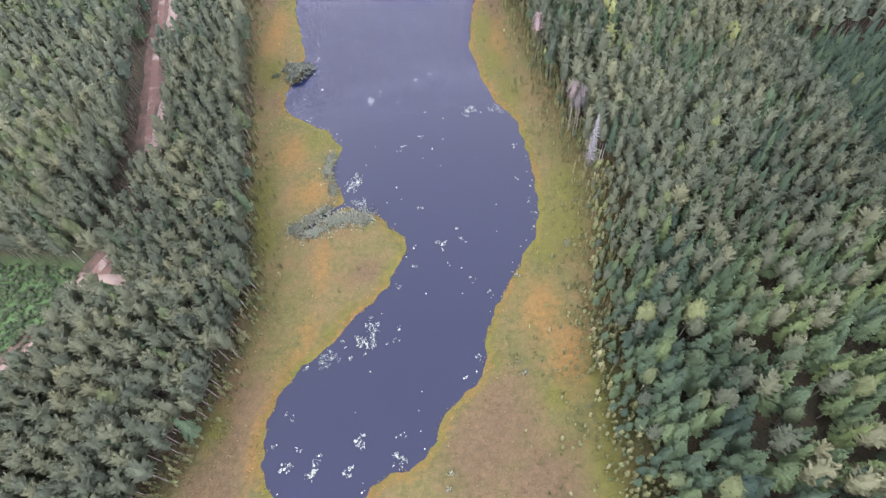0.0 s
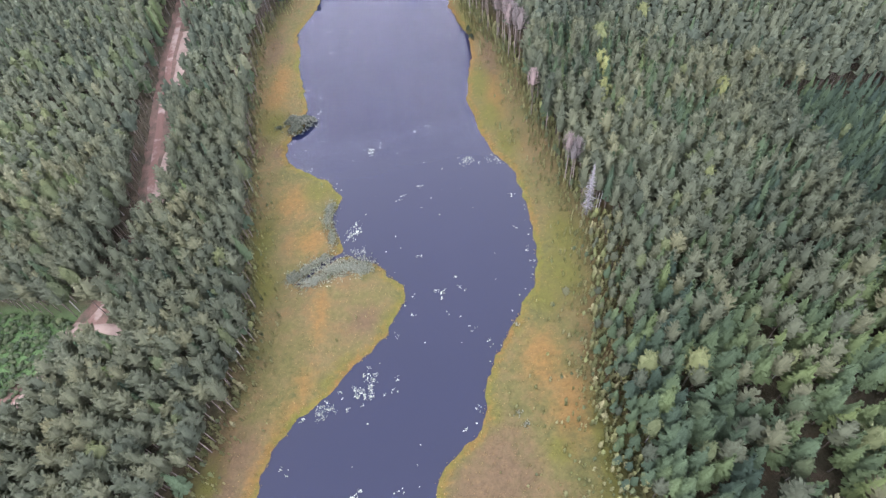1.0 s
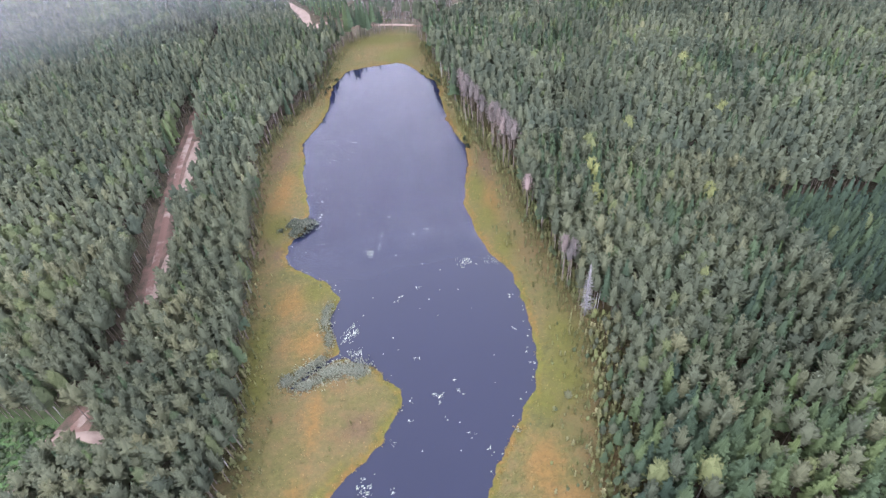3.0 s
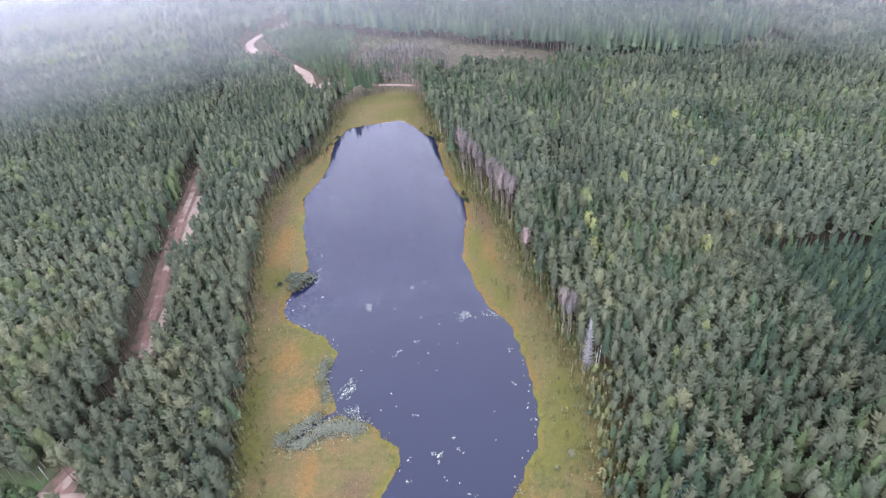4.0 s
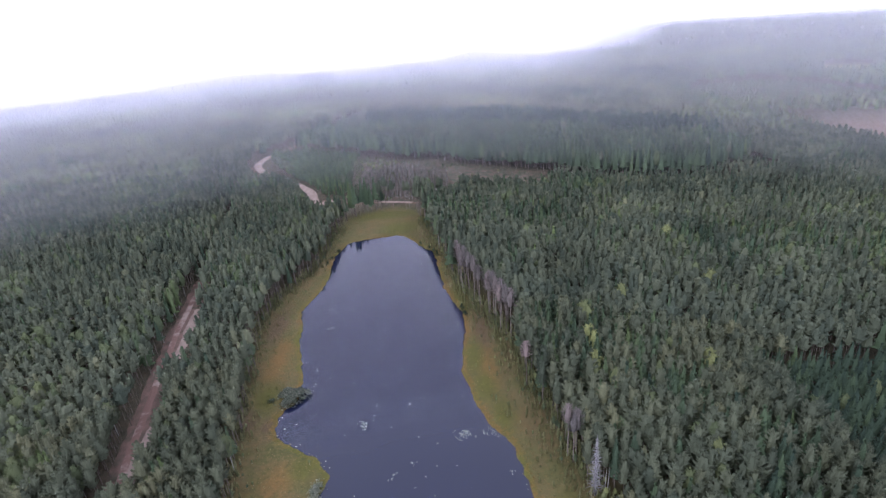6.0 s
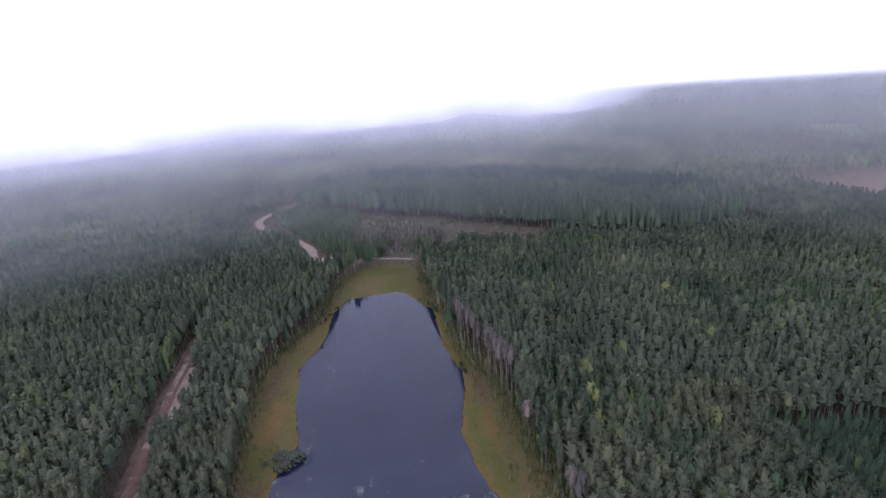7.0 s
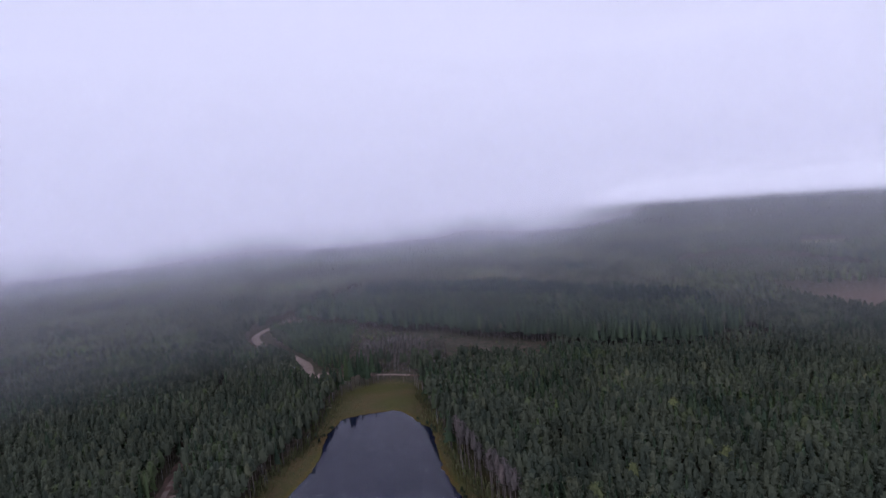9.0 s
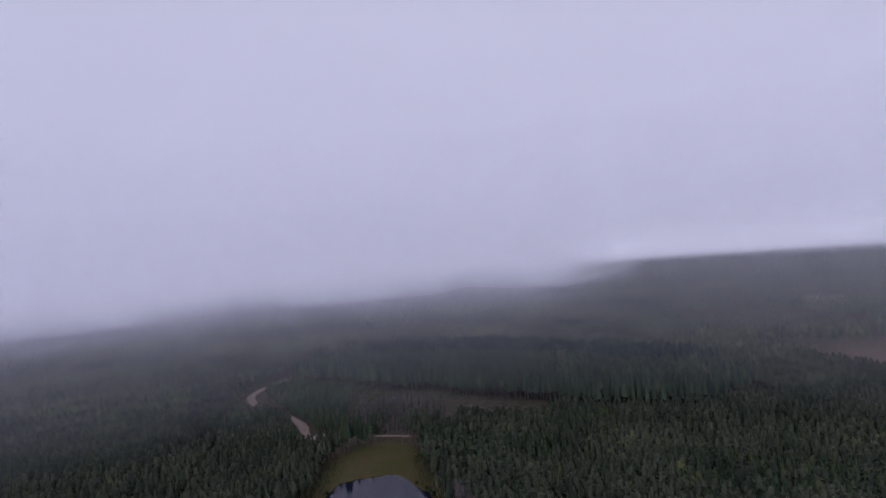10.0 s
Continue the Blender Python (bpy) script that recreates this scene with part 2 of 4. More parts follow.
def away(line, pts, closed=False):
    """How far the points lie from a line."""
    b = np.roll(line, -1, axis=0) if closed else line[1:]
    a = line if closed else line[:-1]
    best = np.full(len(pts), 1e9)
    for p, q in zip(a, b):
        d = q - p
        s = np.clip(((pts - p) @ d) / max(d @ d, 1e-9), 0, 1)
        best = np.minimum(best, np.hypot(*(pts - p - s[:, None] * d).T))
    return best


def smooth(v, lo, hi):
    s = np.clip((v - lo) / (hi - lo), 0, 1)
    return s * s * (3 - 2 * s)


def field_noise(pts, size, seed):
    """Soft noise of the plan, about 0 to 1."""
    return np.array([0.5 + 0.6 * noise.noise((px / size + 17.3 * seed, py / size - 9.1 * seed, seed)) for px, py in pts])


# ---- plan ----
WEST_SHORE = [(-27.8, 13.4), (-34.8, 14.9), (-39.6, 18.4), (-41.8, 20.8), (-43.4, 25.2), (-43.5, 28.8), (-43.4, 33.5), (-41.8, 38.8), (-38.6, 42.9),
              (-35.2, 46.6), (-30.4, 51), (-26.7, 56.2), (-19.5, 62.7), (-17.9, 66.8), (-15.1, 73.7), (-15.5, 78.1), (-19.3, 80.6),
              (-22.6, 85.2), (-27.1, 86.8), (-30.8, 88.6), (-36.9, 84.9), (-42.9, 80.3), (-37.5, 85.7), (-31.9, 89.7), (-34.2, 96.4),
              (-35.7, 101.7), (-33.7, 108.2), (-35.2, 112.6), (-38.6, 117.5), (-45.7, 121.9), (-51.5, 127.4), (-52.8, 131.2), (-52.2, 136.5), (-49.2, 141),
              (-48.3, 146), (-48.7, 152.5), (-50.2, 160.5), (-52.1, 166.8), (-54.5, 176.7), (-54.9, 182.9), (-57.4, 196.4), (-58.8, 200.4), (-56.9, 204.9),
              (-55.1, 211.6), (-53.4, 217.7), (-51.9, 225.1), (-51.4, 235), (-52, 245.8), (-52.1, 255.9), (-50.1, 261.1), (-48.1, 269.4), (-44.9, 273.2)]
EAST_SHORE = [(-34.5, 275.5), (-22.3, 277.4), (-17.1, 274.6), (-11.6, 264.8), (-6.8, 256.4), (-3.4, 252.1), (-1.9, 245.6), (-0.8, 230.6), (0.5, 217),
              (1.4, 209.2), (3.2, 202.2), (4.1, 196.7), (6.1, 192), (7.4, 187.7), (7.4, 178.6), (6.2, 168.7), (4.8, 157.9), (4.3, 151.2), (4.6, 147.9), (7.5, 132.8), (11.3, 121.9), (14.7, 116.2), (16.9, 103.6), (17.9, 90.1), (17.1, 81.1),
              (15.2, 74.4), (11, 67.5), (6.7, 60.3), (3.6, 54), (1.7, 48.7), (1.3, 43.4), (-0.9, 39.3), (-4.9, 35.9), (-8.5, 31.6),
              (-10.1, 27.2), (-13.5, 24.2), (-18.5, 22), (-22.7, 20.1), (-24.4, 16.4)]
FEN_WEST = [(-73.5, -29.8), (-69.5, 5), (-62.8, 20), (-58.4, 28.2), (-54.3, 37.1), (-51.8, 47), (-50.3, 58), (-51.2, 70.3), (-54.4, 84.3),
            (-57.8, 104), (-61.3, 121), (-63.2, 133.9), (-65.6, 148.7), (-68.1, 165.7),
            (-71.3, 181.5), (-72, 196.7), (-69.8, 210.8), (-65.1, 226), (-59.4, 239.7), (-56.5, 258.9), (-55.9, 281.3), (-53.2, 301.9), (-47, 312.4), (-37.4, 319.7), (-23.7, 322.1)]
FEN_EAST = [(-11.6, 312.9), (-6.2, 294.6), (-2.6, 272.7), (1.2, 253.2), (4.3, 232.6), (7.6, 214.5), (11, 200.8), (15.3, 185.8), (19.5, 174.4), (23, 162.2),
            (24.8, 148.1), (26.3, 135.5), (27.6, 124.4), (28.8, 114.4), (30.7, 105.3), (32.3, 97), (31.8, 88), (29.9, 73.1), (27, 60.9), (25, 47.1), (25.2, 37.1), (25.6, 25.8), (26.8, 15.8), (29.8, -29.8)]
ROAD_WEST = [(-121.1, 29.8), (-105.5, 50.6), (-99.2, 57.2), (-93.6, 72.3), (-88.5, 84.1), (-88.4, 97), (-90.0, 110), (-92.4, 120), (-94.6, 129.9), (-96.8, 141.1),
             (-99.4, 153.5), (-102, 165.5), (-103.4, 174.9), (-106.9, 191.6), (-109.2, 208), (-111.4, 223.8), (-113.1, 238.3), (-118.9, 287), (-125.5, 323.4), (-141, 394.8), (-150.4, 459.4)]
ROAD_NORTH = [(-75.6, 337.7), (-80.9, 356.8), (-86.7, 375.3), (-103, 400.2), (-120.2, 418.2), (-132.8, 435.6), (-144.3, 457.5), (-148.9, 470.5), (-147.7, 488.4), (-140.1, 512), (-109.6, 584.4), (-81, 684)]
ROAD_EAST = [(-77.7, 347.2), (-65.9, 351.7), (-52.9, 338.5), (-38.6, 337.3), (-23.4, 334.1), (-9.7, 329.0), (9.5, 325)]
CLEARING = np.array([(-56, 346), (-55, 372), (-61, 440), (-58, 465), (-27, 438), (1, 433), (26, 406), (50, 389), (80, 369), (95, 345), (64, 314), (42, 325), (20, 338), (9, 316), (2, 320), (-9, 330), (-24, 335)], float)
PLANTATION = np.array([(-140, 500), (-138, 476), (-120, 436), (-103, 410), (-79, 362), (-61, 347), (-56, 368), (-61, 440), (-58, 466), (-103, 497)], float)
MEADOW = np.array([(-152, 84), (-120, 77.5), (-100, 75), (-94.6, 70), (-92, 63), (-95, 56), (-99, 50), (-104, 45), (-152, 40)], float)
# pale sand bared beside the west track
SAND_LINES = [[(-84, 69.5), (-90, 71), (-97.6, 71.7)], [(-97.6, 71.7), (-98.4, 66), (-99.2, 60.2), (-103.6, 51.9), (-112, 45)], [(-87.4, 109), (-89.6, 118), (-90.8, 127), (-91.3, 138), (-92.6, 144)],
              [(-99.0, 172), (-100.6, 182), (-103, 196), (-105.4, 210)]]
FIELD = np.array([(300, 486), (322, 478), (343, 463), (379, 456), (440, 440), (440, 320), (340, 323), (307, 349), (299, 367), (295, 392), (295, 422)], float)
STAND_EDGE = np.array([(-140, 512), (-100, 500), (-57, 468), (-27, 441), (1, 436), (26, 409), (54, 391), (80, 371), (112, 347), (142, 334), (170, 330), (206, 343)], float)
# stands of one age: tall pale-topped spruces behind the clearing, dark spruces behind them, low young growth beyond the field
NORTH_STRIP = np.array([*STAND_EDGE, (214, 350), (209, 380), (193, 399), (154, 411), (121, 456), (77, 487), (-8, 530), (-60, 545), (-120, 560)], float)
DARK_STRIP = np.array([(-60, 552), (-8, 538), (77, 495), (123, 464), (156, 419), (195, 407), (211, 388), (222, 400), (205, 440), (150, 480), (100, 540), (-10, 600), (-60, 610)], float)
YOUNG_STAND = np.array([(292, 520), (336, 498), (375, 500), (480, 500), (466, 523), (448, 638), (418, 694), (340, 690), (290, 610)], float)
BARE_EDGE = np.array([(312, 488), (345, 472), (385, 463), (440, 450), (444, 462), (390, 476), (350, 486), (318, 500)], float)
JUNCTION_GAP = np.array([(-88, 356), (-62, 358), (-52, 318), (-66, 300), (-76, 318)], float)

rng = np.random.default_rng(7)
shore = curve_through(WEST_SHORE + EAST_SHORE, 0.9, closed=True)
wob = np.array([[noise.noise((x * 0.35, y * 0.35, 3.0)), noise.noise((x * 0.35, y * 0.35, 8.0))] for x, y in shore])
fine_wob = np.array([[noise.noise((x * 1.1, y * 1.1, 5.0)), noise.noise((x * 1.1, y * 1.1, 6.0))] for x, y in shore])
shore = shore + wob * 0.9 + fine_wob * 0.35
fen_edge = curve_through(FEN_WEST + FEN_EAST, 3.0, closed=True)
road_w, road_n, road_e = (curve_through(r, 3.0) for r in (ROAD_WEST, ROAD_NORTH, ROAD_EAST))


# ---- ground ----
def ground_points():
    def lattice(x0, x1, y0, y1, s):
        gx, gy = np.meshgrid(np.arange(x0, x1, s), np.arange(y0, y1, s))
        return np.stack([gx.ravel(), gy.ravel()], 1) + rng.uniform(-0.3, 0.3, (gx.size, 2)) * s

    fine = lattice(-78, 42, -6, 342, 2.0)
    fine = fine[inside(fen_edge, fine) & ~inside(shore, fine)]
    fine = fine[away(shore, fine, True) > 1.3]
    rim = shore.copy()
    mid = lattice(-280, 280, -60, 580, 9.0)
    mid = mid[~inside(fen_edge, mid) & (away(fen_edge, mid, True) > 4)]
    far = lattice(-1500, 1500, -700, 1800, 90.0)
    far = far[(np.abs(far[:, 0]) > 290) | (far[:, 1] > 590) | (far[:, 1] < -70)]
    edge = np.array([(4800 * math.cos(a) * s, 4800 * math.sin(a) * s) for s in (1.0, 0.7, 0.48) for a in np.linspace(0, 2 * math.pi, 40, endpoint=False)])
    return rim, np.concatenate([fine, mid, far, edge])


def build_ground():
    rim, rest = ground_points()
    pts = np.concatenate([rim, rest])
    n = len(rim)
    edges = [(i, (i + 1) % n) for i in range(n)]
    vs, _, fs, *_ = mathutils.geometry.delaunay_2d_cdt([Vector(p) for p in pts], edges, [], 0, 1e-5)
    vs = np.array([(v.x, v.y) for v in vs])
    fs = np.array([f for f in fs if len(f) == 3])
    fs = fs[~inside(shore, vs[fs].mean(1))]
    d = away(shore, vs, True)
    in_fen = inside(fen_edge, vs)
    e = away(fen_edge, vs, True) * np.where(in_fen, 1, -1)
    fen = np.where((vs[:, 0] > 8) & (vs[:, 1] < 95), smooth(e, -16.0, -4.0), smooth(e, -8.0, -1.0))
    bumps = np.array([noise.noise((x * 0.23, y * 0.23, 0)) + 0.5 * noise.noise((x * 0.7, y * 0.7, 4)) for x, y in vs])
    z = np.where(d < 0.05, -0.22, 0.06 + 0.10 * smooth(d, 0, 6) + np.where(d < 60, 0.10, 0.2) * bumps)
    z = z + 0.5 * smooth(-e, 0, 30)

    def spots(*list_of):
        v = np.zeros(len(vs))
        for x, y, rx, ry in list_of:
            v = np.maximum(v, np.exp(-(((vs[:, 0] - x) / rx) ** 2 + ((vs[:, 1] - y) / ry) ** 2)))
        return v

    heath = spots((-1, 25, 8, 11), (5, 31, 7, 11), (10, 18, 9, 9), (-53, 21, 9, 8), (-51, 30, 6, 8), (-48.6, 37, 4, 7), (-25, 68, 4, 4),
                  (-62, 135, 3, 6), (-55, 131, 3, 4), (-66, 190, 4, 16), (14, 172, 2.5, 14))
    rust = spots((15, 55, 5, 9), (19, 43, 5, 8), (20, 47, 4, 6), (-36, 71, 2.2, 10), (-37.6, 53, 2.6, 5), (-41.8, 40, 2.4, 7), (-38.8, 46, 2.4, 5), (-41, 94, 6, 6), (-47.6, 109, 6, 7),
                 (-60, 166, 5, 18), (-18, 22, 5, 2.2), (-8, 32, 2.2, 3), (-46, 28, 1.8, 10), (13, 150, 4, 14))
    moss = spots((25.6, 90, 5, 9), (23.7, 77, 6, 9), (17.4, 71, 4, 5), (11, 141, 4, 9), (15, 127, 4, 9), (8.8, 158, 4, 12), (-28, 56.5, 3, 4), (-32, 52.5, 3, 3), (-19, 65, 2.4, 5),
                 (-59, 145, 5, 9), (-51.5, 80, 4, 7), (10, 64, 2.6, 3), (3, 43.5, 2.2, 3), (15.4, 35, 3, 3), (-55, 32.6, 3, 5), (23, 19, 4, 9), (-41.5, 113, 4, 5),
                 (-30, 312, 26, 8), (-20, 290, 12, 10), (-54, 92, 3, 12), (6, 200, 4, 16), (25, 34, 2.5, 14))
    shore_w = np.exp(-d / 2.1)
    ob = new("ground", mesh_from("ground", np.column_stack([vs, z]), fs, GROUND, fen=fen, shore=shore_w, heath=heath, rust=rust, moss=moss,
                                 cut=smooth(away(CLEARING, vs, True) * np.where(inside(CLEARING, vs), 1, -1), -8, 6), field=inside(FIELD, vs) * 1.0, meadow=inside(MEADOW, vs) * 1.0))
    for p in ob.data.polygons:
        p.use_smooth = True
    return tagged(ob, "boggy ground with ochre moss, heather and forest floor", "ground", kind="structure")


def build_water():
    grow = 1.6
    gx0, gy0 = shore.min(0) - grow
    gx1, gy1 = shore.max(0) + grow
    xs, ys = np.arange(gx0, gx1 + 4, 4.0), np.arange(gy0, gy1 + 4, 4.0)
    gx, gy = np.meshgrid(xs, ys)
    nx = len(xs)
    v = np.column_stack([gx.ravel(), gy.ravel(), np.full(gx.size, -0.16)])
    i = np.arange(len(ys) - 1)[:, None] * nx + np.arange(nx - 1)
    f = np.stack([i, i + 1, i + 1 + nx, i + nx], -1).reshape(-1, 4)
    mid = v[f].mean(1)[:, :2]
    keep = inside(shore, mid) | (away(shore, mid, True) < 5)
    used, f2 = np.unique(f[keep], return_inverse=True)
    ob = new("water", mesh_from("water", v[used], f2.reshape(-1, 4), WATER))
    return tagged(ob, "still dark peat water of a narrow forest lake", "lake", kind="structure")


def ribbon(name, line, width, lift, material, label, ragged=0.25):
    d = np.gradient(line, axis=0)
    d /= np.linalg.norm(d, axis=1, keepdims=True)
    side = np.stack([-d[:, 1], d[:, 0]], 1)
    rows = []
    for k, u in enumerate((-1, -0.5, 0, 0.5, 1)):
        w = width / 2 * u * (1 + (ragged * np.array([noise.noise((p[0] * 0.2, p[1] * 0.2, u * 3)) for p in line]) if abs(u) == 1 else 0))
        z = lift + (0.05 if u == 0 else (-0.25 if abs(u) == 1 else 0.0))
        rows.append(np.column_stack([line + side * np.asarray(w)[..., None] if np.ndim(w) else line + side * w, np.full(len(line), z)]))
    v = np.stack(rows, 1).reshape(-1, 3)
    i = np.arange(len(line) - 1)[:, None] * 5 + np.arange(4)
    f = np.stack([i, i + 5, i + 6, i + 1], -1).reshape(-1, 4)
    return tagged(new(name, mesh_from(name, v, f, material)), label, "road", kind="structure")


build_ground()
build_water()
ribbon("verge", road_w, 8.5, 0.85, VERGE, "brown cleared verge beside the forest track", 0.5)
ribbon("road", road_w, 3.6, 0.95, track_material(), "sandy dirt forest track between pines")
ribbon("road", road_n, 6.5, 0.95, SAND, "pale sandy road winding into the forest")
ribbon("road", curve_through([(-77, 334), (-76, 341), (-70, 347), (-64, 348)], 2.0), 7.0, 0.93, SAND, "pale sandy junction of forest tracks")
ribbon("road", road_e, 3.0, 0.90, VERGE, "narrow brown track past the end of the lake")
ribbon("road", curve_through([(-34, 336.6), (-23.4, 334.1), (-13, 330)], 2.0), 3.0, 0.98, SAND, "pale sandy stretch of track past the end of the lake")
for line in SAND_LINES:
    ribbon("sand_patch", curve_through(line, 2.0), 2.7 if line[0][1] < 100 else 3.8, 0.99, SAND, "pale bared sand beside the forest track", 0.8)


# ---- trees ----
def tuft(r, centre, out, n, length, width):
    """n pointed sprays that stand out from a spot, mostly upwards and outwards."""
    v = []
    for _ in range(n):
        d = r.normal(size=3) * 0.55 + np.array(out) * 1.0 + np.array((0, 0, 0.40))
        d /= np.linalg.norm(d)
        s = np.cross(d, np.array((0, 0, 1.0)) + r.normal(size=3) * 0.55)
        s /= np.linalg.norm(s)
        l, w = length * r.uniform(0.7, 1.3), width * r.uniform(0.7, 1.3)
        c = np.array(centre)
        v += [c - s * w / 2, c + s * w / 2, c + d * l]
    return v


def crown(seed, low, wide, profile, lift, sides, rings, clumps, leaves, size, solid=0.80):
    """A crown for a tree one unit high: a lumpy dense inside and clumps of sprays all over it."""
    r = np.random.default_rng(seed)
    v, span = [], 0.985 - low
    if solid:
        grid = []
        for i in range(rings):
            u = 0.06 + 0.80 * i / (rings - 1)
            turn = r.uniform(0, 6.28)
            grid.append([np.array((q * math.cos(a), q * math.sin(a), low + span * u + r.uniform(-0.02, 0.02)))
                         for a, q in ((turn * 0.1 + 2 * math.pi * j / sides, wide * solid * profile(u) * r.uniform(0.80, 1.18)) for j in range(sides))])
        tip = np.array((0, 0, low + span * 0.98))
        foot = np.array((0, 0, low))
        for i in range(rings):
            for j in range(sides):
                a, b = grid[i][j], grid[i][(j + 1) % sides]
                if i + 1 < rings:
                    c, d = grid[i + 1][(j + 1) % sides], grid[i + 1][j]
                    v += [a, b, c, a, c, d]
                else:
                    v += [a, b, tip]
                if i == 0 and sides > 5:
                    v += [b, a, foot]
    for i in range(clumps):
        u = 0.03 + 0.95 * ((i + r.uniform(0, 1)) / clumps) ** 0.9
        a = i * 2.4 + r.uniform(-0.5, 0.5)
        q = wide * profile(u) * r.uniform(0.66, 1.12)
        out = np.array((math.cos(a), math.sin(a), lift))
        v += tuft(r, np.array((q * math.cos(a), q * math.sin(a), low + span * u)) - out * size * 0.4, out * 0.9, leaves, size, size * (0.44 if leaves > 3 else 0.85))
    return np.array(v)


def kite(v, a, b, width, sag):
    """One flat spray of twigs from a to b, its sides hanging a little."""
    d = b - a
    s = np.array((-d[1], d[0], 0.0))
    s *= 0.5 * width / max(np.linalg.norm(s), 1e-6)
    m = a + d * 0.56 - np.array((0, 0, sag))
    v += [a, m + s, b, a, b, m - s]


def bough_crown(seed, low, wide, profile, rise, whorls, boughs, sprays, tuft_up, sides, solid):
    """A conifer's crown for a tree one unit high: rings of boughs, each with side sprays, round a dense inside."""
    r = np.random.default_rng(seed)
    span = 0.97 - low
    v = list(crown(seed, low, wide, profile, 0.4, sides, 3 if whorls > 5 else 2, 0, 0, 0.1, solid)) if solid else []
    for w in range(whorls):
        u = (w + 0.5 + r.uniform(-0.3, 0.3)) / whorls
        n = max(3, round(boughs * (1.1 - 0.5 * u)))
        turn = r.uniform(0, 6.28)
        for j in range(n):
            a = turn + 2 * math.pi * (j + r.uniform(-0.25, 0.25)) / n
            q = wide * profile(u) * r.uniform(0.78, 1.22)
            o = np.array((math.cos(a), math.sin(a), rise * r.uniform(0.5, 1.3)))
            root = np.array((0, 0, low + span * u)) + o * q * 0.12
            tip = root + o * q
            kite(v, root, tip, q * (0.95, 0.0, 0.58, 0.42)[sprays], q * 0.10)
            for k in range(sprays):
                b = a + (0.62 if k % 2 else -0.62) * r.uniform(0.6, 1.3)
                st = root + o * q * r.uniform(0.25, 0.55)
                kite(v, st, st + np.array((math.cos(b), math.sin(b), rise * 0.8)) * q * r.uniform(0.45, 0.62), q * 0.34, q * 0.06)
            if tuft_up:
                kite(v, tip - o * q * 0.35, tip + np.array((o[0] * 0.12, o[1] * 0.12, r.uniform(0.22, 0.42))) * q, q * 0.42, 0.0)
    top = np.array((0, 0, low + span * 0.86))
    for j in range(3 if whorls > 3 else 0):
        a = j * 2.1
        kite(v, top, np.array((0.012 * math.cos(a), 0.012 * math.sin(a), 1.0)), 0.035, 0.0)
        v[-5] = v[-5] + np.array((0.02 * math.cos(a), 0.02 * math.sin(a), 0))
    return np.array(v)


def pine_crown(seed, detail):
    """A forest-grown Scots pine: a short, blunt, egg-shaped crown of rising boughs on a bare stem."""
    r = np.random.default_rng(seed)
    low, wide, blunt = r.uniform(0.42, 0.56) + (0.10 if detail == 1 else 0.0), r.uniform(0.098, 0.132), r.uniform(1.1, 1.8)
    return bough_crown(seed, low, wide, lambda u: (1 - u ** blunt) ** 0.75 * min(1.0, 0.66 + 1.3 * u) + 0.10 * u, 0.80 if detail == 2 else 0.5,
                       *{2: (6, 6, 2, True, 6), 1: (3, 4, 0, True, 5), 0: (1, 3, 0, False, 5)}[detail], (0.8, 0.78, 0.62)[detail])


def spruce_crown(seed, detail):
    """A spruce: a pointed cone of drooping boughs."""
    r = np.random.default_rng(seed)
    low, wide = r.uniform(0.22, 0.36), r.uniform(0.112, 0.145)
    return bough_crown(seed, low, wide, lambda u: (1 - u) ** 0.85 * min(1.0, 0.72 + 2.0 * u) + 0.03, -0.22,
                       *{2: (10, 6, 3, False, 6), 1: (5, 4, 0, False, 5), 0: (1, 3, 0, False, 5)}[detail], (0.8, 0.72, 0.58)[detail])


def bog_crown(seed, detail):
    """A stunted bog tree, leafy down to the ground."""
    r = np.random.default_rng(seed)
    return crown(seed, 0.06, r.uniform(0.11, 0.16), lambda u: (1 - u ** 1.2) ** 0.8 * min(1.0, 0.6 + 1.6 * u) + 0.05, 0.6, 5, 2, 18, 3, 0.11, 0.32)


def birch_crown(seed, detail):
    """A broad-leaved tree: a round, open, leafy crown."""
    r = np.random.default_rng(seed)
    low = r.uniform(0.36, 0.46)
    return crown(seed, low, r.uniform(0.13, 0.165), lambda u: math.sin(math.pi * (0.16 + 0.78 * u)), 0.35, *{2: (6, 4, 52, 5, 0.044), 1: (5, 3, 14, 3, 0.068), 0: (5, 2, 2, 2, 0.09)}[detail], 0.7)


def bare_crown(seed, detail):
    """A thin young tree that has lost most of its leaves."""
    return crown(seed, 0.25, 0.12, lambda u: math.sin(math.pi * (0.2 + 0.75 * u)), 0.8, 5, 2, 12, 3, 0.085, 0.0)


def trunk_shape(seed, top, thick, sides=6):
    """A tapered, slightly bent stem."""
    r = np.random.default_rng(seed)
    hs = [(-0.03, 1.35), (0.03, 1.0), (0.35, 0.78), (0.7, 0.5), (top, 0.15)] if sides > 4 else [(-0.03, 1.0), (top, 0.3)]
    rows, bend = [], r.uniform(-0.012, 0.012, 2)
    for h, w in hs:
        cx, cy = bend * math.sin(h * 3.0)
        rows.append([(cx + thick * w * math.cos(a), cy + thick * w * math.sin(a), h) for a in np.linspace(0, 2 * math.pi, sides, endpoint=False)])
    v = []
    for a, b in zip(rows, rows[1:]):
        for i in range(sides):
            j = (i + 1) % sides
            v += [a[i], a[j], b[j], a[i], b[j], b[i]]
    return np.array(v)


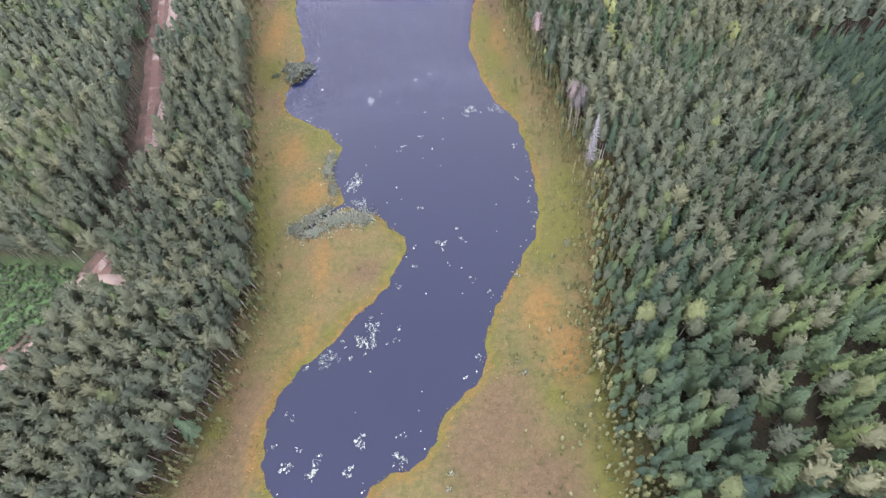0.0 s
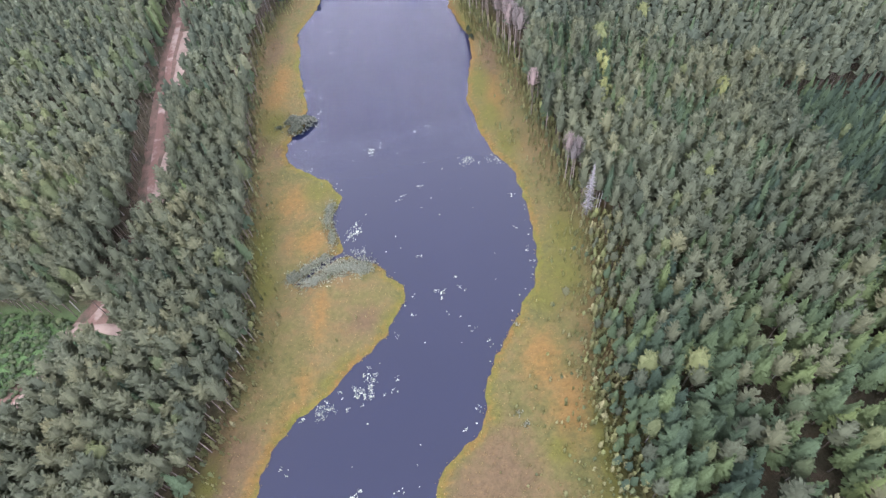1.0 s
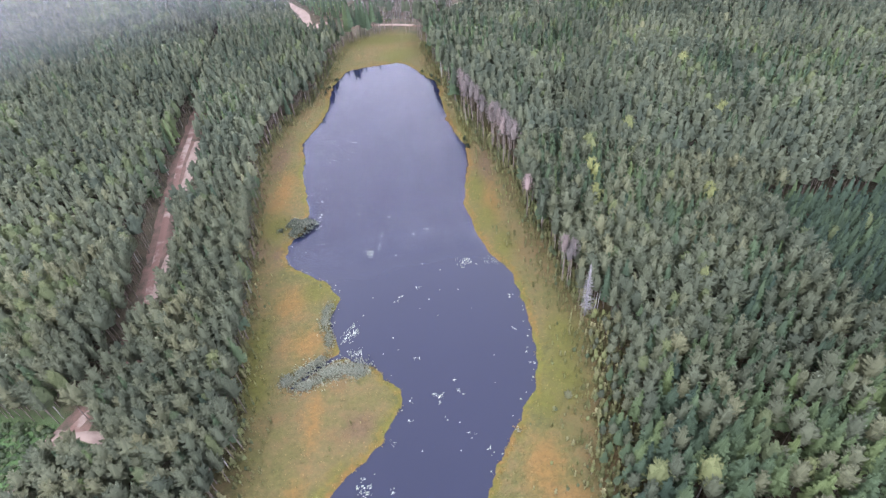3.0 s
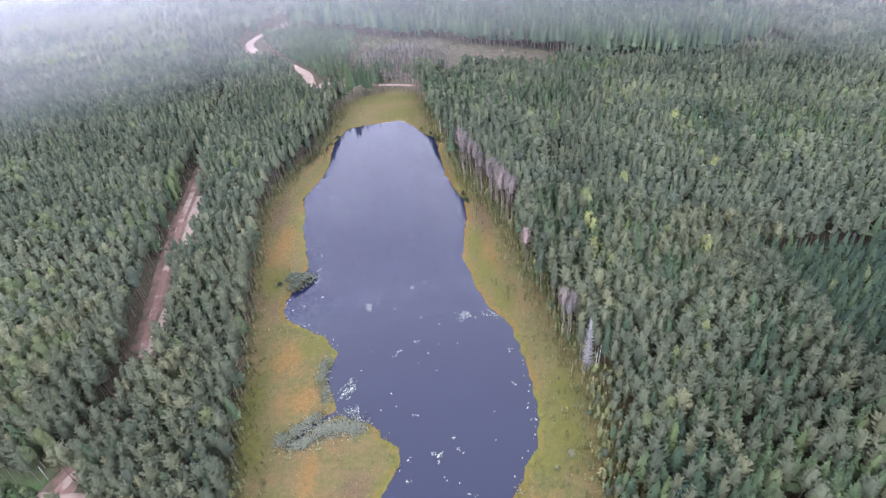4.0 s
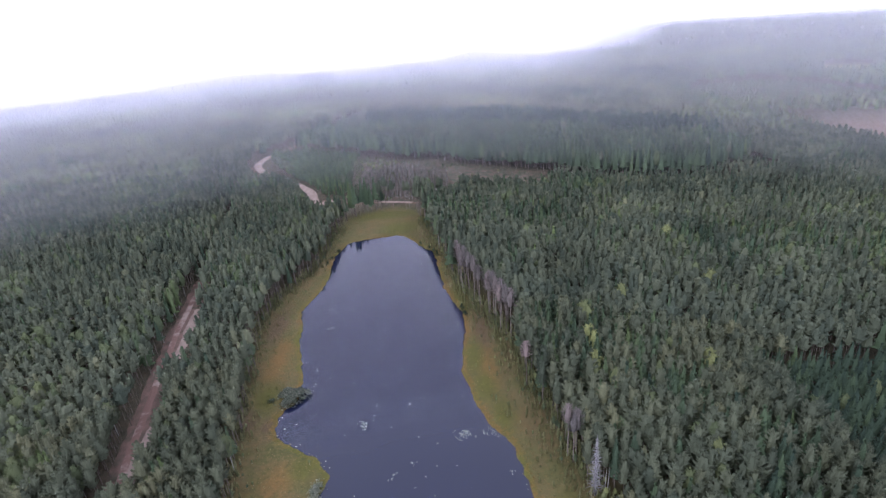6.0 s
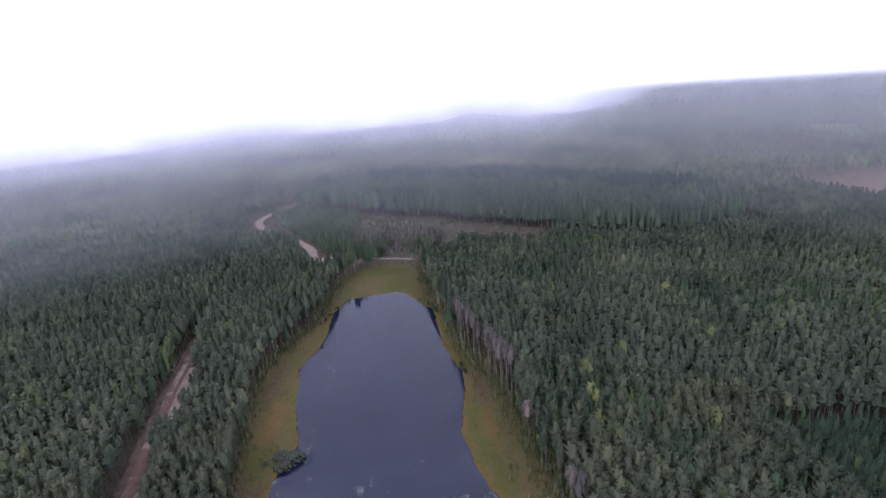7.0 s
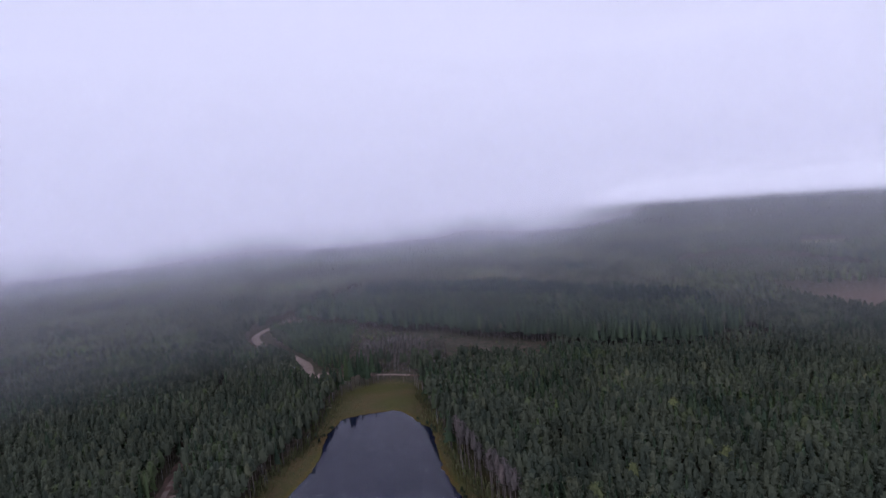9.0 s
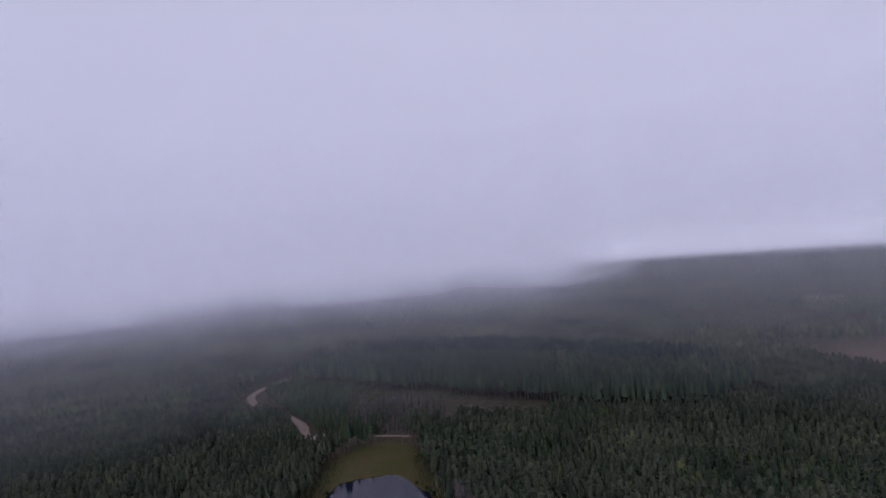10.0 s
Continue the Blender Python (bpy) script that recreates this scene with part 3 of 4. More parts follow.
def limbs_shape(seed, low, n, reach):
    """Bare limbs round a stem: thin three-sided spikes."""
    r = np.random.default_rng(seed)
    v = []
    for i in range(n):
        z = low + (0.93 - low) * i / n
        a = i * 2.4 + r.uniform(-0.4, 0.4)
        l = reach * (1.05 - (z - low) / (1 - low)) * r.uniform(0.6, 1.2)
        o = np.array((math.cos(a), math.sin(a), 0))
        s = np.array((-o[1], o[0], 0)) * 0.006
        p, q = np.array((0, 0, z)), o * l + np.array((0, 0, z + l * r.uniform(-0.3, 0.25)))
        up = np.array((0, 0, 0.009))
        v += [p + s, p - s, q, p - s, p + up, q, p + up, p + s, q]
    return np.array(v)


SPECIES = {"pine": (pine_crown, PINE, PINE_BARK, 0.0072), "spruce": (spruce_crown, SPRUCE, PINE_BARK, 0.009), "birch": (birch_crown, LEAF, BIRCH_BARK, 0.007),
           "bog_pine": (bog_crown, BOG_PINE, DEAD_WOOD, 0.012), "bare_birch": (bare_crown, BROWN, BIRCH_BARK, 0.010)}
CROWNS = {(s, d): [SPECIES[s][0](100 * d + 7 * i + len(s), d) for i in range((10, 8, 6)[2 - d])] for s in SPECIES for d in (0, 1, 2)}



def crown_normals(soup, low=0.3, flat=0.13):
    """Which way the crown's outside faces at each point: outwards from the stem, upwards near the top."""
    n = len(soup)
    r = np.hypot(soup[:, 0], soup[:, 1]) / flat
    up = 0.35 + 0.9 * np.clip((soup[:, 2] - low) / (1 - low), 0, 1) ** 2
    out = np.column_stack([soup[:, 0] / flat, soup[:, 1] / flat, up + 0.25 * (1 - np.clip(r, 0, 1))])
    jit = np.repeat(np.random.default_rng(n).normal(0, 0.24, (n // 3, 3)), 3, axis=0)
    face = np.repeat(np.cross(soup[1::3] - soup[::3], soup[2::3] - soup[::3]), 3, axis=0)
    face /= np.maximum(np.linalg.norm(face, axis=1, keepdims=True), 1e-9)
    face *= np.where((face * out).sum(1, keepdims=True) < 0, -1, 1)
    out = out / np.linalg.norm(out, axis=1, keepdims=True) + 0.55 * face + jit * 0.6
    return out / np.linalg.norm(out, axis=1, keepdims=True)


NORMALS = {key: [crown_normals(c) for c in shapes] for key, shapes in CROWNS.items()}


def tri_mesh(name, soup, material, tint=None, normals=None):
    n = len(soup)
    extra = {} if tint is None else {"tint": tint}
    if tint is not None and normals is None:
        normals = crown_normals(soup)
    return mesh_from(name, soup, np.arange(n).reshape(-1, 3), material, normals, **extra)


FAR_FIELDS = [np.array(((556, 775), (604, 742), (532, 648), (488, 672)), float)]
for q in FAR_FIELDS:
    far_k = Mat("pale_meadow", 0.95)
    far_k.colour(far_k.mix(far_k.noise(0.012, 3.0), (0.085, 0.095, 0.050), (0.185, 0.170, 0.095)))
    n_q = len(q)
    tagged(new("far_meadow", mesh_from("far_meadow", np.column_stack([np.vstack([q.mean(0), q]), np.full(n_q + 1, 1.2)]), [(0, 1 + i, 1 + (i + 1) % n_q) for i in range(n_q)], far_k.m)),
           "pale open meadow in the far forest", "meadow", kind="structure")


# where each tree stands: plan position, height, girth, kind and tint
def scatter(x0, x1, y0, y1, step):
    gx, gy = np.meshgrid(np.arange(x0, x1, step), np.arange(y0, y1, step))
    p = np.stack([gx.ravel(), gy.ravel()], 1)
    return p + rng.uniform(-0.38, 0.38, p.shape) * step


def in_view(p):
    """The ground that the flight looks over, with a margin for shade."""
    x, y = p.T
    return (y > -8) & (x > -(102 + 0.82 * y)) & (x < 76 + 0.93 * y)


def wooded(p):
    ok = ~inside(fen_edge, p)
    west = p[:, 0] < np.interp(p[:, 1], road_w[np.argsort(road_w[:, 1]), 1], road_w[np.argsort(road_w[:, 1]), 0])
    ok &= (away(road_w, p) > np.where(west, np.where(p[:, 1] < 240, 2.8, 1.4), np.where(p[:, 1] < 100, 2.8, np.where(p[:, 1] < 235, 5.6, 1.4)))) & (away(road_n, p) > 6.0) & (away(road_n * 0.97, p) > 6.5) & (away(road_n[road_n[:, 1] < 470] * 0.935, p) > 4.0) & (away(road_e, p) > 5)
    high = road_n[(road_n[:, 1] > 440) & (road_n[:, 1] < 500)]
    ok &= (away(high * 0.94, p) > 8) & (away(high * 0.90, p) > 7)
    ok &= away(STAND_EDGE, p) > np.where(p[:, 0] > 85, 0.6, 1.5) + 2.2 * field_noise(p, 9, 9)
    for line in SAND_LINES:
        line = curve_through(line, 4.0)
        ok &= (away(line, p) > 2.6) & (away(line * 0.94, p) > 2.4)
    for poly in (CLEARING, PLANTATION, MEADOW, FIELD, BARE_EDGE, JUNCTION_GAP):
        ok &= ~inside(poly, p)
    ok &= ~((p[:, 0] > 36) & (p[:, 1] < 80) & (field_noise(p * 9.0, 7, 15) < 0.44 - 0.2 * smooth(p[:, 1], 45, 80)))
    ok &= ~((p[:, 1] > 314) & (p[:, 1] < 346) & (p[:, 0] > -60) & (p[:, 0] < 4) & (field_noise(p * 9.0, 7, 12) < 0.56))
    return ok


def stand(p):
    """Height, share of spruce and of birch, and tint for each spot of the woods."""
    x, y = p.T
    n1, n2, n3 = field_noise(p, 55, 1), field_noise(p, 24, 2), field_noise(p, 120, 3)
    h = 15.5 + 4.5 * (n1 - 0.5) + 0.0 * y
    h = np.where((x < -45) & (y < 250), 14.5 + 3.0 * (n2 - 0.5), h)
    h = np.where((x > 0) & (x < 42) & (y > 125) & (y < 300), 19.0 + 2.0 * (n2 - 0.5), h)
    strip, gloom = inside(NORTH_STRIP, p), inside(DARK_STRIP, p)
    h = np.where(strip, 20.0 + 3.0 * (n2 - 0.5), h)
    h = np.where(gloom, 22.0 + 3.0 * (n2 - 0.5), h)
    before = (y < np.interp(x, STAND_EDGE[:, 0], STAND_EDGE[:, 1])) & (x > 85) & (x < 215)
    h = np.where(before, h * (0.6 + 0.4 * smooth(away(STAND_EDGE, p), 18, 45)), h)
    end = (y > 312) & (y < 345) & (x > -66) & (x < 8)
    h = np.where(end | ((x > -12) & (x < 0) & (y > 264) & (y < 345)), 21.0 + 3.0 * (n2 - 0.5), h)
    young = inside(YOUNG_STAND, p)
    h = np.where(young, 5.0, h)
    spruce = 0.07 + 0.45 * smooth(n1, 0.55, 0.78)
    spruce = np.where(strip | gloom | young, 0.92, spruce)
    spruce = np.where((x < -40) & (y < 200), 0.05, spruce)
    spruce = np.where((x > 24) & (y < 88), 0.78 - 0.62 * smooth(y, 48, 88), spruce)
    h = np.where((x > 24) & (y < 88), 15.5 - 1.5 * smooth(y, 50, 85) + 3.0 * (n2 - 0.5), h)
    dark = (x > 92) & (x < 150) & (y > 84) & (y < 132) & (x - 92 > 0.35 * (132 - y) - 14)
    spruce = np.where(dark, 0.95, spruce)
    h = np.where(dark, 11.0, h)
    birch = 0.03 + 0.25 * smooth(n3 * 0.5 + n2 * 0.5, 0.55, 0.72)
    birch = np.where((x < -108) & (y > 92) & (y < 190) & (x > -175), 0.42 * smooth(n2, 0.35, 0.6), birch)
    birch = np.where((np.hypot(x - 246, y - 475) < 34) | (np.hypot(x - 54, y - 518) < 13) | (np.hypot(x - 91, y - 300) < 8) | (np.hypot((x + 205) * 2.2, y - 405) < 60), 0.65, birch)
    birch = np.where((x > 30) & (y < 80), 0.06, birch)
    birch = np.where(away(np.array([(-186.0, 314.0), (-174.0, 330.0), (-163.0, 357.0)]), p) < 6, 0.8, birch)
    birch = np.where((x > 270) & (y > 470) & (y - 470 < 1.1 * (x - 150)) & (np.hypot(x, y) > 560) & (np.hypot(x, y) < 800), 0.55 * smooth(n2, 0.3, 0.55), birch)
    birch = np.where((x < -40) & (x > -100) & (y < 200), 0.015, birch)
    birch = np.where(strip | gloom | young, 0.02, birch)
    tint = 0.16 + 0.42 * n2 + 0.25 * (n3 - 0.5) + 0.30 * (x > 24) * (1 - smooth(y, 45, 85)) - 0.15 * dark
    tint = tint + 0.18 * ((x < -104) & (x > -180) & (y > 98) & (y < 168))
    fringe = away(fen_edge, p, True)
    h = np.where((x > 8) & (y < 92), h * (0.38 + 0.62 * smooth(fringe, 0.5, 11)), h)
    tint = np.where((x > 8) & (y < 92), tint + 0.35 * (1 - smooth(fringe, 1, 10)), tint)
    tint = np.where(y > 300, tint * 0.95 + 0.5 * (n3 - 0.5) * smooth(y, 420, 700), tint)
    tint = np.where(strip, 0.30 + 0.2 * (n2 - 0.5), np.where(gloom, 0.0, np.where(young, 0.40, tint)))
    return h, spruce, birch, tint


def plant(p, gap=1.0):
    h, sp, bi, tint = stand(p)
    u = rng.uniform(size=len(p))
    kind = np.where(u < bi, 2, np.where(u < bi + sp, 1, 0))
    h = h * rng.uniform(0.86, 1.08, len(p)) * np.where(kind == 2, 0.92, 1.0)
    girth = h * rng.uniform(0.85, 1.2, len(p)) * gap
    tint = np.clip((tint + rng.normal(0, 0.13, len(p))) * np.where(kind == 2, 0.7, 1.0), 0, 1)
    return np.column_stack([p, h, girth, kind, tint])


DRY_PINES = [(30.2, 106.5), (31.4, 108.0), (29.4, 109.0), (8.6, 217.1), (9.0, 211.0), (10.6, 207.5), (9.4, 204.6), (12.0, 202.1), (13.5, 197.0), (15.0, 190.0), (18.4, 183.1), (19.4, 180.5),
             (20.0, 178.5), (17.6, 181.0), (21.6, 174.1), (20.6, 171.5), (22.4, 170.0), (23.6, 165.9)]
LONE = [(32.6, 95.6), (24.2, 139.3), (34.8, 95.4), (83.3, 138.0), (42.5, 131.0)] + DRY_PINES
near = scatter(-190, 190, -8, 215, 2.5)
near = near[in_view(near) & (np.hypot(*near.T) < 168) & wooded(near)]
near = near[rng.uniform(size=len(near)) < 0.95]
for lx, ly in LONE:
    near = near[np.hypot(near[:, 0] - lx * 0.985, near[:, 1] - ly * 0.985) > 3.2]
near = plant(near, 1.12)
midw = scatter(-480, 480, 60, 510, 2.95)
md = np.hypot(*midw.T)
midw = midw[in_view(midw) & (md >= 168) & (md < 500) & wooded(midw)]
midw = midw[rng.uniform(size=len(midw)) < np.interp(np.hypot(*midw.T), (260, 500), (1.0, 0.72))]
for lx, ly in DRY_PINES:
    midw = midw[np.hypot(midw[:, 0] - lx, midw[:, 1] - ly) > 2.6]
midw = plant(midw, 1.22)
farw = scatter(-760, 760, 200, 800, 4.6)
fd = np.hypot(*farw.T)
farw = farw[in_view(farw) & (fd >= 500) & (fd < 800) & wooded(farw) & ~np.any([inside(q, farw) for q in FAR_FIELDS], axis=0)]
farw = plant(farw, 1.35)
haze = scatter(-1150, 1150, 400, 1250, 7.0)
hd = np.hypot(*haze.T)
haze = haze[in_view(haze) & (hd >= 800) & (hd < 1250) & ~np.any([inside(q, haze) for q in FAR_FIELDS], axis=0)]
farw = np.concatenate([farw, plant(haze, 1.9)])
lastw = scatter(-2400, 2400, 500, 2650, 16.0)
ld = np.hypot(*lastw.T)
lastw = lastw[in_view(lastw) & (ld >= 1250) & (ld < 2650) & ~np.any([inside(q, lastw) for q in FAR_FIELDS], axis=0)]
lastw = plant(lastw, 3.2)


def grow(trees, detail, stems):
    """Crowns, and stems if wanted, of many trees, each kind of stuff in one soup."""
    out = {}
    for k, s in enumerate(SPECIES):
        rows = trees[trees[:, 4] == k]
        if not len(rows):
            continue
        shapes = CROWNS[s, detail]
        pick = rng.integers(0, len(shapes), len(rows))
        soups, tints, wood, facing = [], [], [], []
        for i, shape in enumerate(shapes):
            g = rows[pick == i]
            if not len(g):
                continue
            a = rng.uniform(0, 2 * math.pi, len(g))
            ca, sa = np.cos(a)[:, None], np.sin(a)[:, None]

            def place(sh):
                x, y, z = sh.T
                return np.stack([g[:, :1] + (x * ca - y * sa) * g[:, 3:4], g[:, 1:2] + (x * sa + y * ca) * g[:, 3:4], 0.1 + z * g[:, 2:3]], -1).reshape(-1, 3)

            soups.append(place(shape))
            nx, ny, nz = NORMALS[s, detail][i].T
            facing.append(np.stack([nx * ca - ny * sa, nx * sa + ny * ca, np.broadcast_to(nz, (len(g), len(nz)))], -1).reshape(-1, 3))
            tints.append(np.repeat(g[:, 5], len(shape)))
            if stems:
                wood.append(place(trunk_shape(i, 0.8, SPECIES[s][3], 4 if detail < 2 else 5)))
        out[s] = (np.concatenate(soups), np.concatenate(tints), np.concatenate(wood) if wood else None, np.concatenate(facing))
    return out


def forest(name, trees, detail, stems, label):
    base = new(name)
    tagged(base, label, "forest", kind="stuff")
    for s, (soup, tint, wood, facing) in grow(trees, detail, stems).items():
        tagged(part(s + "_crowns", tri_mesh(s + "_crowns", soup, SPECIES[s][1], tint, facing), base), kind="stuff")
        if wood is not None:
            tagged(part(s + "_trunks", tri_mesh(s + "_trunks", wood, SPECIES[s][2]), base), kind="stuff")


# the trees nearest to the flight and along the water stand as things of their own
TREE_LABELS = {"pine": "grey-green Scots pine with a bare lower trunk", "spruce": "dense green spruce with drooping boughs",
               "birch": "yellow-green birch with a pale slender trunk"}
TREE_NAMES = {"pine": "pine_tree", "spruce": "spruce_tree", "birch": "birch_tree"}


def tree_variants(s):
    made = []
    for i, soup in enumerate(CROWNS[s, 2]):
        base = new(TREE_NAMES[s])
        tagged(base, TREE_LABELS[s], s + " tree", "trees of the lakeside forest")
        part("trunk", tri_mesh("trunk", trunk_shape(40 + i, 0.86, SPECIES[s][3], 7), SPECIES[s][2]), base)
        part("crown", tri_mesh("crown", soup, SPECIES[s][1], np.full(len(soup), 0.2 + 0.045 * i)), base)
        made.append(base)
    return made


edge_d = away(fen_edge, near[:, :2], True)
rank = np.hypot(near[:, 0], near[:, 1]) + 3.0 * edge_d
single = np.zeros(len(near), bool)
for k, most in ((0, 290), (1, 240), (2, 90)):
    ids = np.where(near[:, 4] == k)[0]
    single[ids[np.argsort(rank[ids])[:most]]] = True
for k, s in enumerate(TREE_NAMES):
    rows = near[single & (near[:, 4] == k)]
    variants = tree_variants(s)
    for i, (x, y, h, g, _, _) in enumerate(rows):
        v = variants[i % len(variants)]
        ob = v if i < len(variants) else copy_thing(v, Matrix())
        ob.matrix_basis = Matrix.LocRotScale((x, y, 0.1), Euler((0, 0, rng.uniform(0, 6.28))), (g, g, h))
forest("lakeside_woods", near[~single], 2, True, "dense mixed pine and spruce wood by the lake")
forest("middle_woods", midw, 1, True, "dense dark green pine forest beyond the lake")
forest("distant_woods", farw, 0, False, "misty conifer forest reaching into the distance")
forest("horizon_woods", lastw, 0, False, "hazy blue-green forest near the horizon")


# ---- plantation, clearing and meadow growth ----
def stuff(name, trees, detail, label, stems=False):
    forest(name, trees, detail, stems, label)


def small(poly, step, lo, hi, kind, tint, spread=0.12, fat=1.0):
    p = scatter(*np.array([poly.min(0), poly.max(0)]).T.ravel(), step)
    p = p[inside(poly, p) & (away(road_n, p) > 4.5) & (away(road_e, p) > 3)]
    h = rng.uniform(lo, hi, len(p))
    return np.column_stack([p, h, h * rng.uniform(0.9, 1.3, len(p)) * fat, np.full(len(p), kind), np.clip(rng.normal(tint, spread, len(p)), 0, 1)])


stuff("young_plantation", small(PLANTATION, 2.8, 6, 9.5, 1, 0.55), 1, "rows of young bright green spruces")
saplings = small(CLEARING, 2.4, 0.8, 3.2, 2, 0.35, 0.25, 1.7)
saplings[:, :2] += rng.uniform(-2, 2, (len(saplings), 2))
cover = field_noise(saplings[:, :2], 11, 6) + np.where(saplings[:, 0] < -26, 0.25, -0.12)
saplings = saplings[rng.uniform(size=len(saplings)) < smooth(cover, 0.35, 0.9)]
stuff("clearing_saplings", saplings, 1, "sparse saplings over a brown cut clearing")
THICKET = np.array([(-48, 342), (-52, 405), (-20, 420), (12, 385), (12, 350), (2, 330), (-20, 340)], float)
stuff("clearing_thicket", small(THICKET, 2.6, 3.0, 7.0, 4, 0.35, 0.25, 1.3), 1, "greyish-brown thin leafless thicket in the clearing", True)
stuff("meadow_thicket", small(MEADOW, 1.3, 0.8, 2.0, 2, 0.15, 0.1, 3.0), 1, "bright green thicket in a roadside opening")

# low pines and birches on the open bog along the wood's edge
band = scatter(-76, 44, 8, 300, 1.12)
bd = away(fen_edge, band, True)
bd = bd * np.where(inside(fen_edge, band), 1.0, -1.0)
keep = (bd > np.where((band[:, 0] > 5) & (band[:, 1] < 95), -9.0, -4.5)) & ~inside(shore, band) & (away(shore, band, True) > 2.5)
bd = np.maximum(bd, 0)
keep &= rng.uniform(size=len(band)) < np.where(band[:, 0] > -10, 0.95, 0.7) * np.exp(-bd / np.where(band[:, 0] > -10, 4.6, 2.6)) + 0.005
band, bd = band[keep], bd[keep]
bh = rng.uniform(0.6, 2.0, len(band)) * np.where(band[:, 0] > 5, 1.3, 1.0) + 2.4 * np.exp(-bd / 2.0) * rng.uniform(size=len(band))
stuff("bog_saplings", np.column_stack([band, bh, bh * rng.uniform(0.9, 1.6, len(band)), rng.choice([3, 3, 3, 3, 2], len(band)), rng.uniform(0.0, 0.85, len(band))]),
      1, "stunted pale pines and birches on the bog", True)


# ---- shrubs by the inlet ----
def leafy_mound(name, spots, n, material, tint, label, category, size=0.42):
    r = np.random.default_rng(len(name) + n)
    v = []
    for _ in range(n):
        cx, cy, rx, ry, turn, hh = spots[r.integers(len(spots))]
        a, q = r.uniform(0, 2 * math.pi), min(1.6, abs(r.normal(0, 0.55)))
        ux, uy = rx * q * math.cos(a), ry * q * math.sin(a)
        c, s = math.cos(turn), math.sin(turn)
        v += tuft(r, (cx + ux * c - uy * s, cy + ux * s + uy * c, 0.08 + hh * max(0.12, 1 - q * q) * r.uniform(0.4, 1.0)), (0, 0, 0.6), 4, size, size * 0.6)
    v = np.array(v)
    face = np.repeat(r.normal(0, 0.45, (n * 4, 3)) + (0, 0, 0.9), 3, axis=0)
    face /= np.linalg.norm(face, axis=1, keepdims=True)
    ob = new(name, tri_mesh(name, v, material, np.repeat(np.clip(r.normal(tint, 0.32, n), 0, 1), 12), face))
    return tagged(ob, label, category)


leafy_mound("inlet_shrub", [(-40.8, 84.2, 4.6, 2.2, 0.80, 0.5), (-37.2, 87.2, 3.4, 1.6, 0.65, 0.5), (-44.0, 82.2, 2.6, 2.4, 0.70, 0.4)], 1250, SHRUB, 0.40,
            "grey-green low willow shrub beside a narrow inlet", "shrub", 0.42)
leafy_mound("inlet_shrub", [(-29.8, 84.3, 6.0, 3.2, 0.05, 0.5), (-34.0, 83.8, 5.0, 3.4, 0.2, 0.55), (-38.8, 80.6, 4.2, 2.0, 0.35, 0.4), (-26.6, 83.6, 2.8, 2.2, -0.2, 0.35)], 2900, SHRUB, 0.62,
            "pale grey shrub patch on the headland", "shrub", 0.42)
leafy_mound("inlet_shrub", [(-36.9, 101.0, 1.9, 4.8, 0.02, 0.45), (-35.2, 94.6, 1.5, 4.0, 0.2, 0.4), (-36.6, 105.6, 1.8, 2.8, -0.3, 0.4)], 1150, SHRUB, 0.5,
            "grey reed and shrub strip along the bank", "shrub", 0.38)
leafy_mound("alder_bush", [(-50.4, 143.6, 4.2, 3.8, 0.3, 3.4), (-52.4, 145.4, 2.8, 2.6, 0.0, 2.8), (-48.4, 145.2, 2.6, 2.4, 0.0, 2.6), (-51.2, 141.0, 2.8, 2.2, 0.2, 2.4)], 1300, SHRUB, 0.48,
            "round grey-green alder bush at the water's edge", "bush", 0.62)
leafy_mound("bog_bush", [(-57.0, 143.0, 1.6, 1.2, 0.2, 1.0)], 70, SHRUB, 0.1, "low green bush on the open bog", "bush", 0.45)
leafy_mound("bog_bush", [(-6.4, 21.5, 1.0, 0.7, 0.2, 0.6), (-7.2, 18.6, 0.8, 0.6, 0.8, 0.5)], 50, SHRUB, 0.95, "pale bush at the edge of the bog", "bush", 0.32)
leafy_mound("bog_bush", [(8.4, 43.0, 1.3, 0.9, 0.2, 0.7), (9.8, 40.6, 1.1, 0.8, 0.8, 0.6)], 64, SHRUB, 0.85, "pale scattered bush on the open bog", "bush", 0.3)
leafy_mound("bog_bush", [(10.6, 63.8, 0.9, 0.7, 0.2, 0.7)], 36, SHRUB, 0.95, "pale grey bush close to the bank", "bush", 0.3)


# dark low bushes that lean over the far bank
for i, (bx, by) in enumerate(((-8.5, 262.5), (-4.0, 255.0), (-1.8, 250.0), (-0.4, 246.0), (-51.0, 261.5), (-53.4, 252),
                              (-54.4, 246), (7.6, 190.5), (8.7, 187.0))):
    leafy_mound("bank_bush", [(bx, by, 0.8 + 0.7 * (i % 3), 0.9, 0.9 + 0.5 * i, 0.9 + 0.6 * (i % 4))], 24 + 9 * (i % 5), SPRUCE, 0.05 + 0.02 * (i % 4), "low dark bush on the lake's bank", "bush", 0.6)


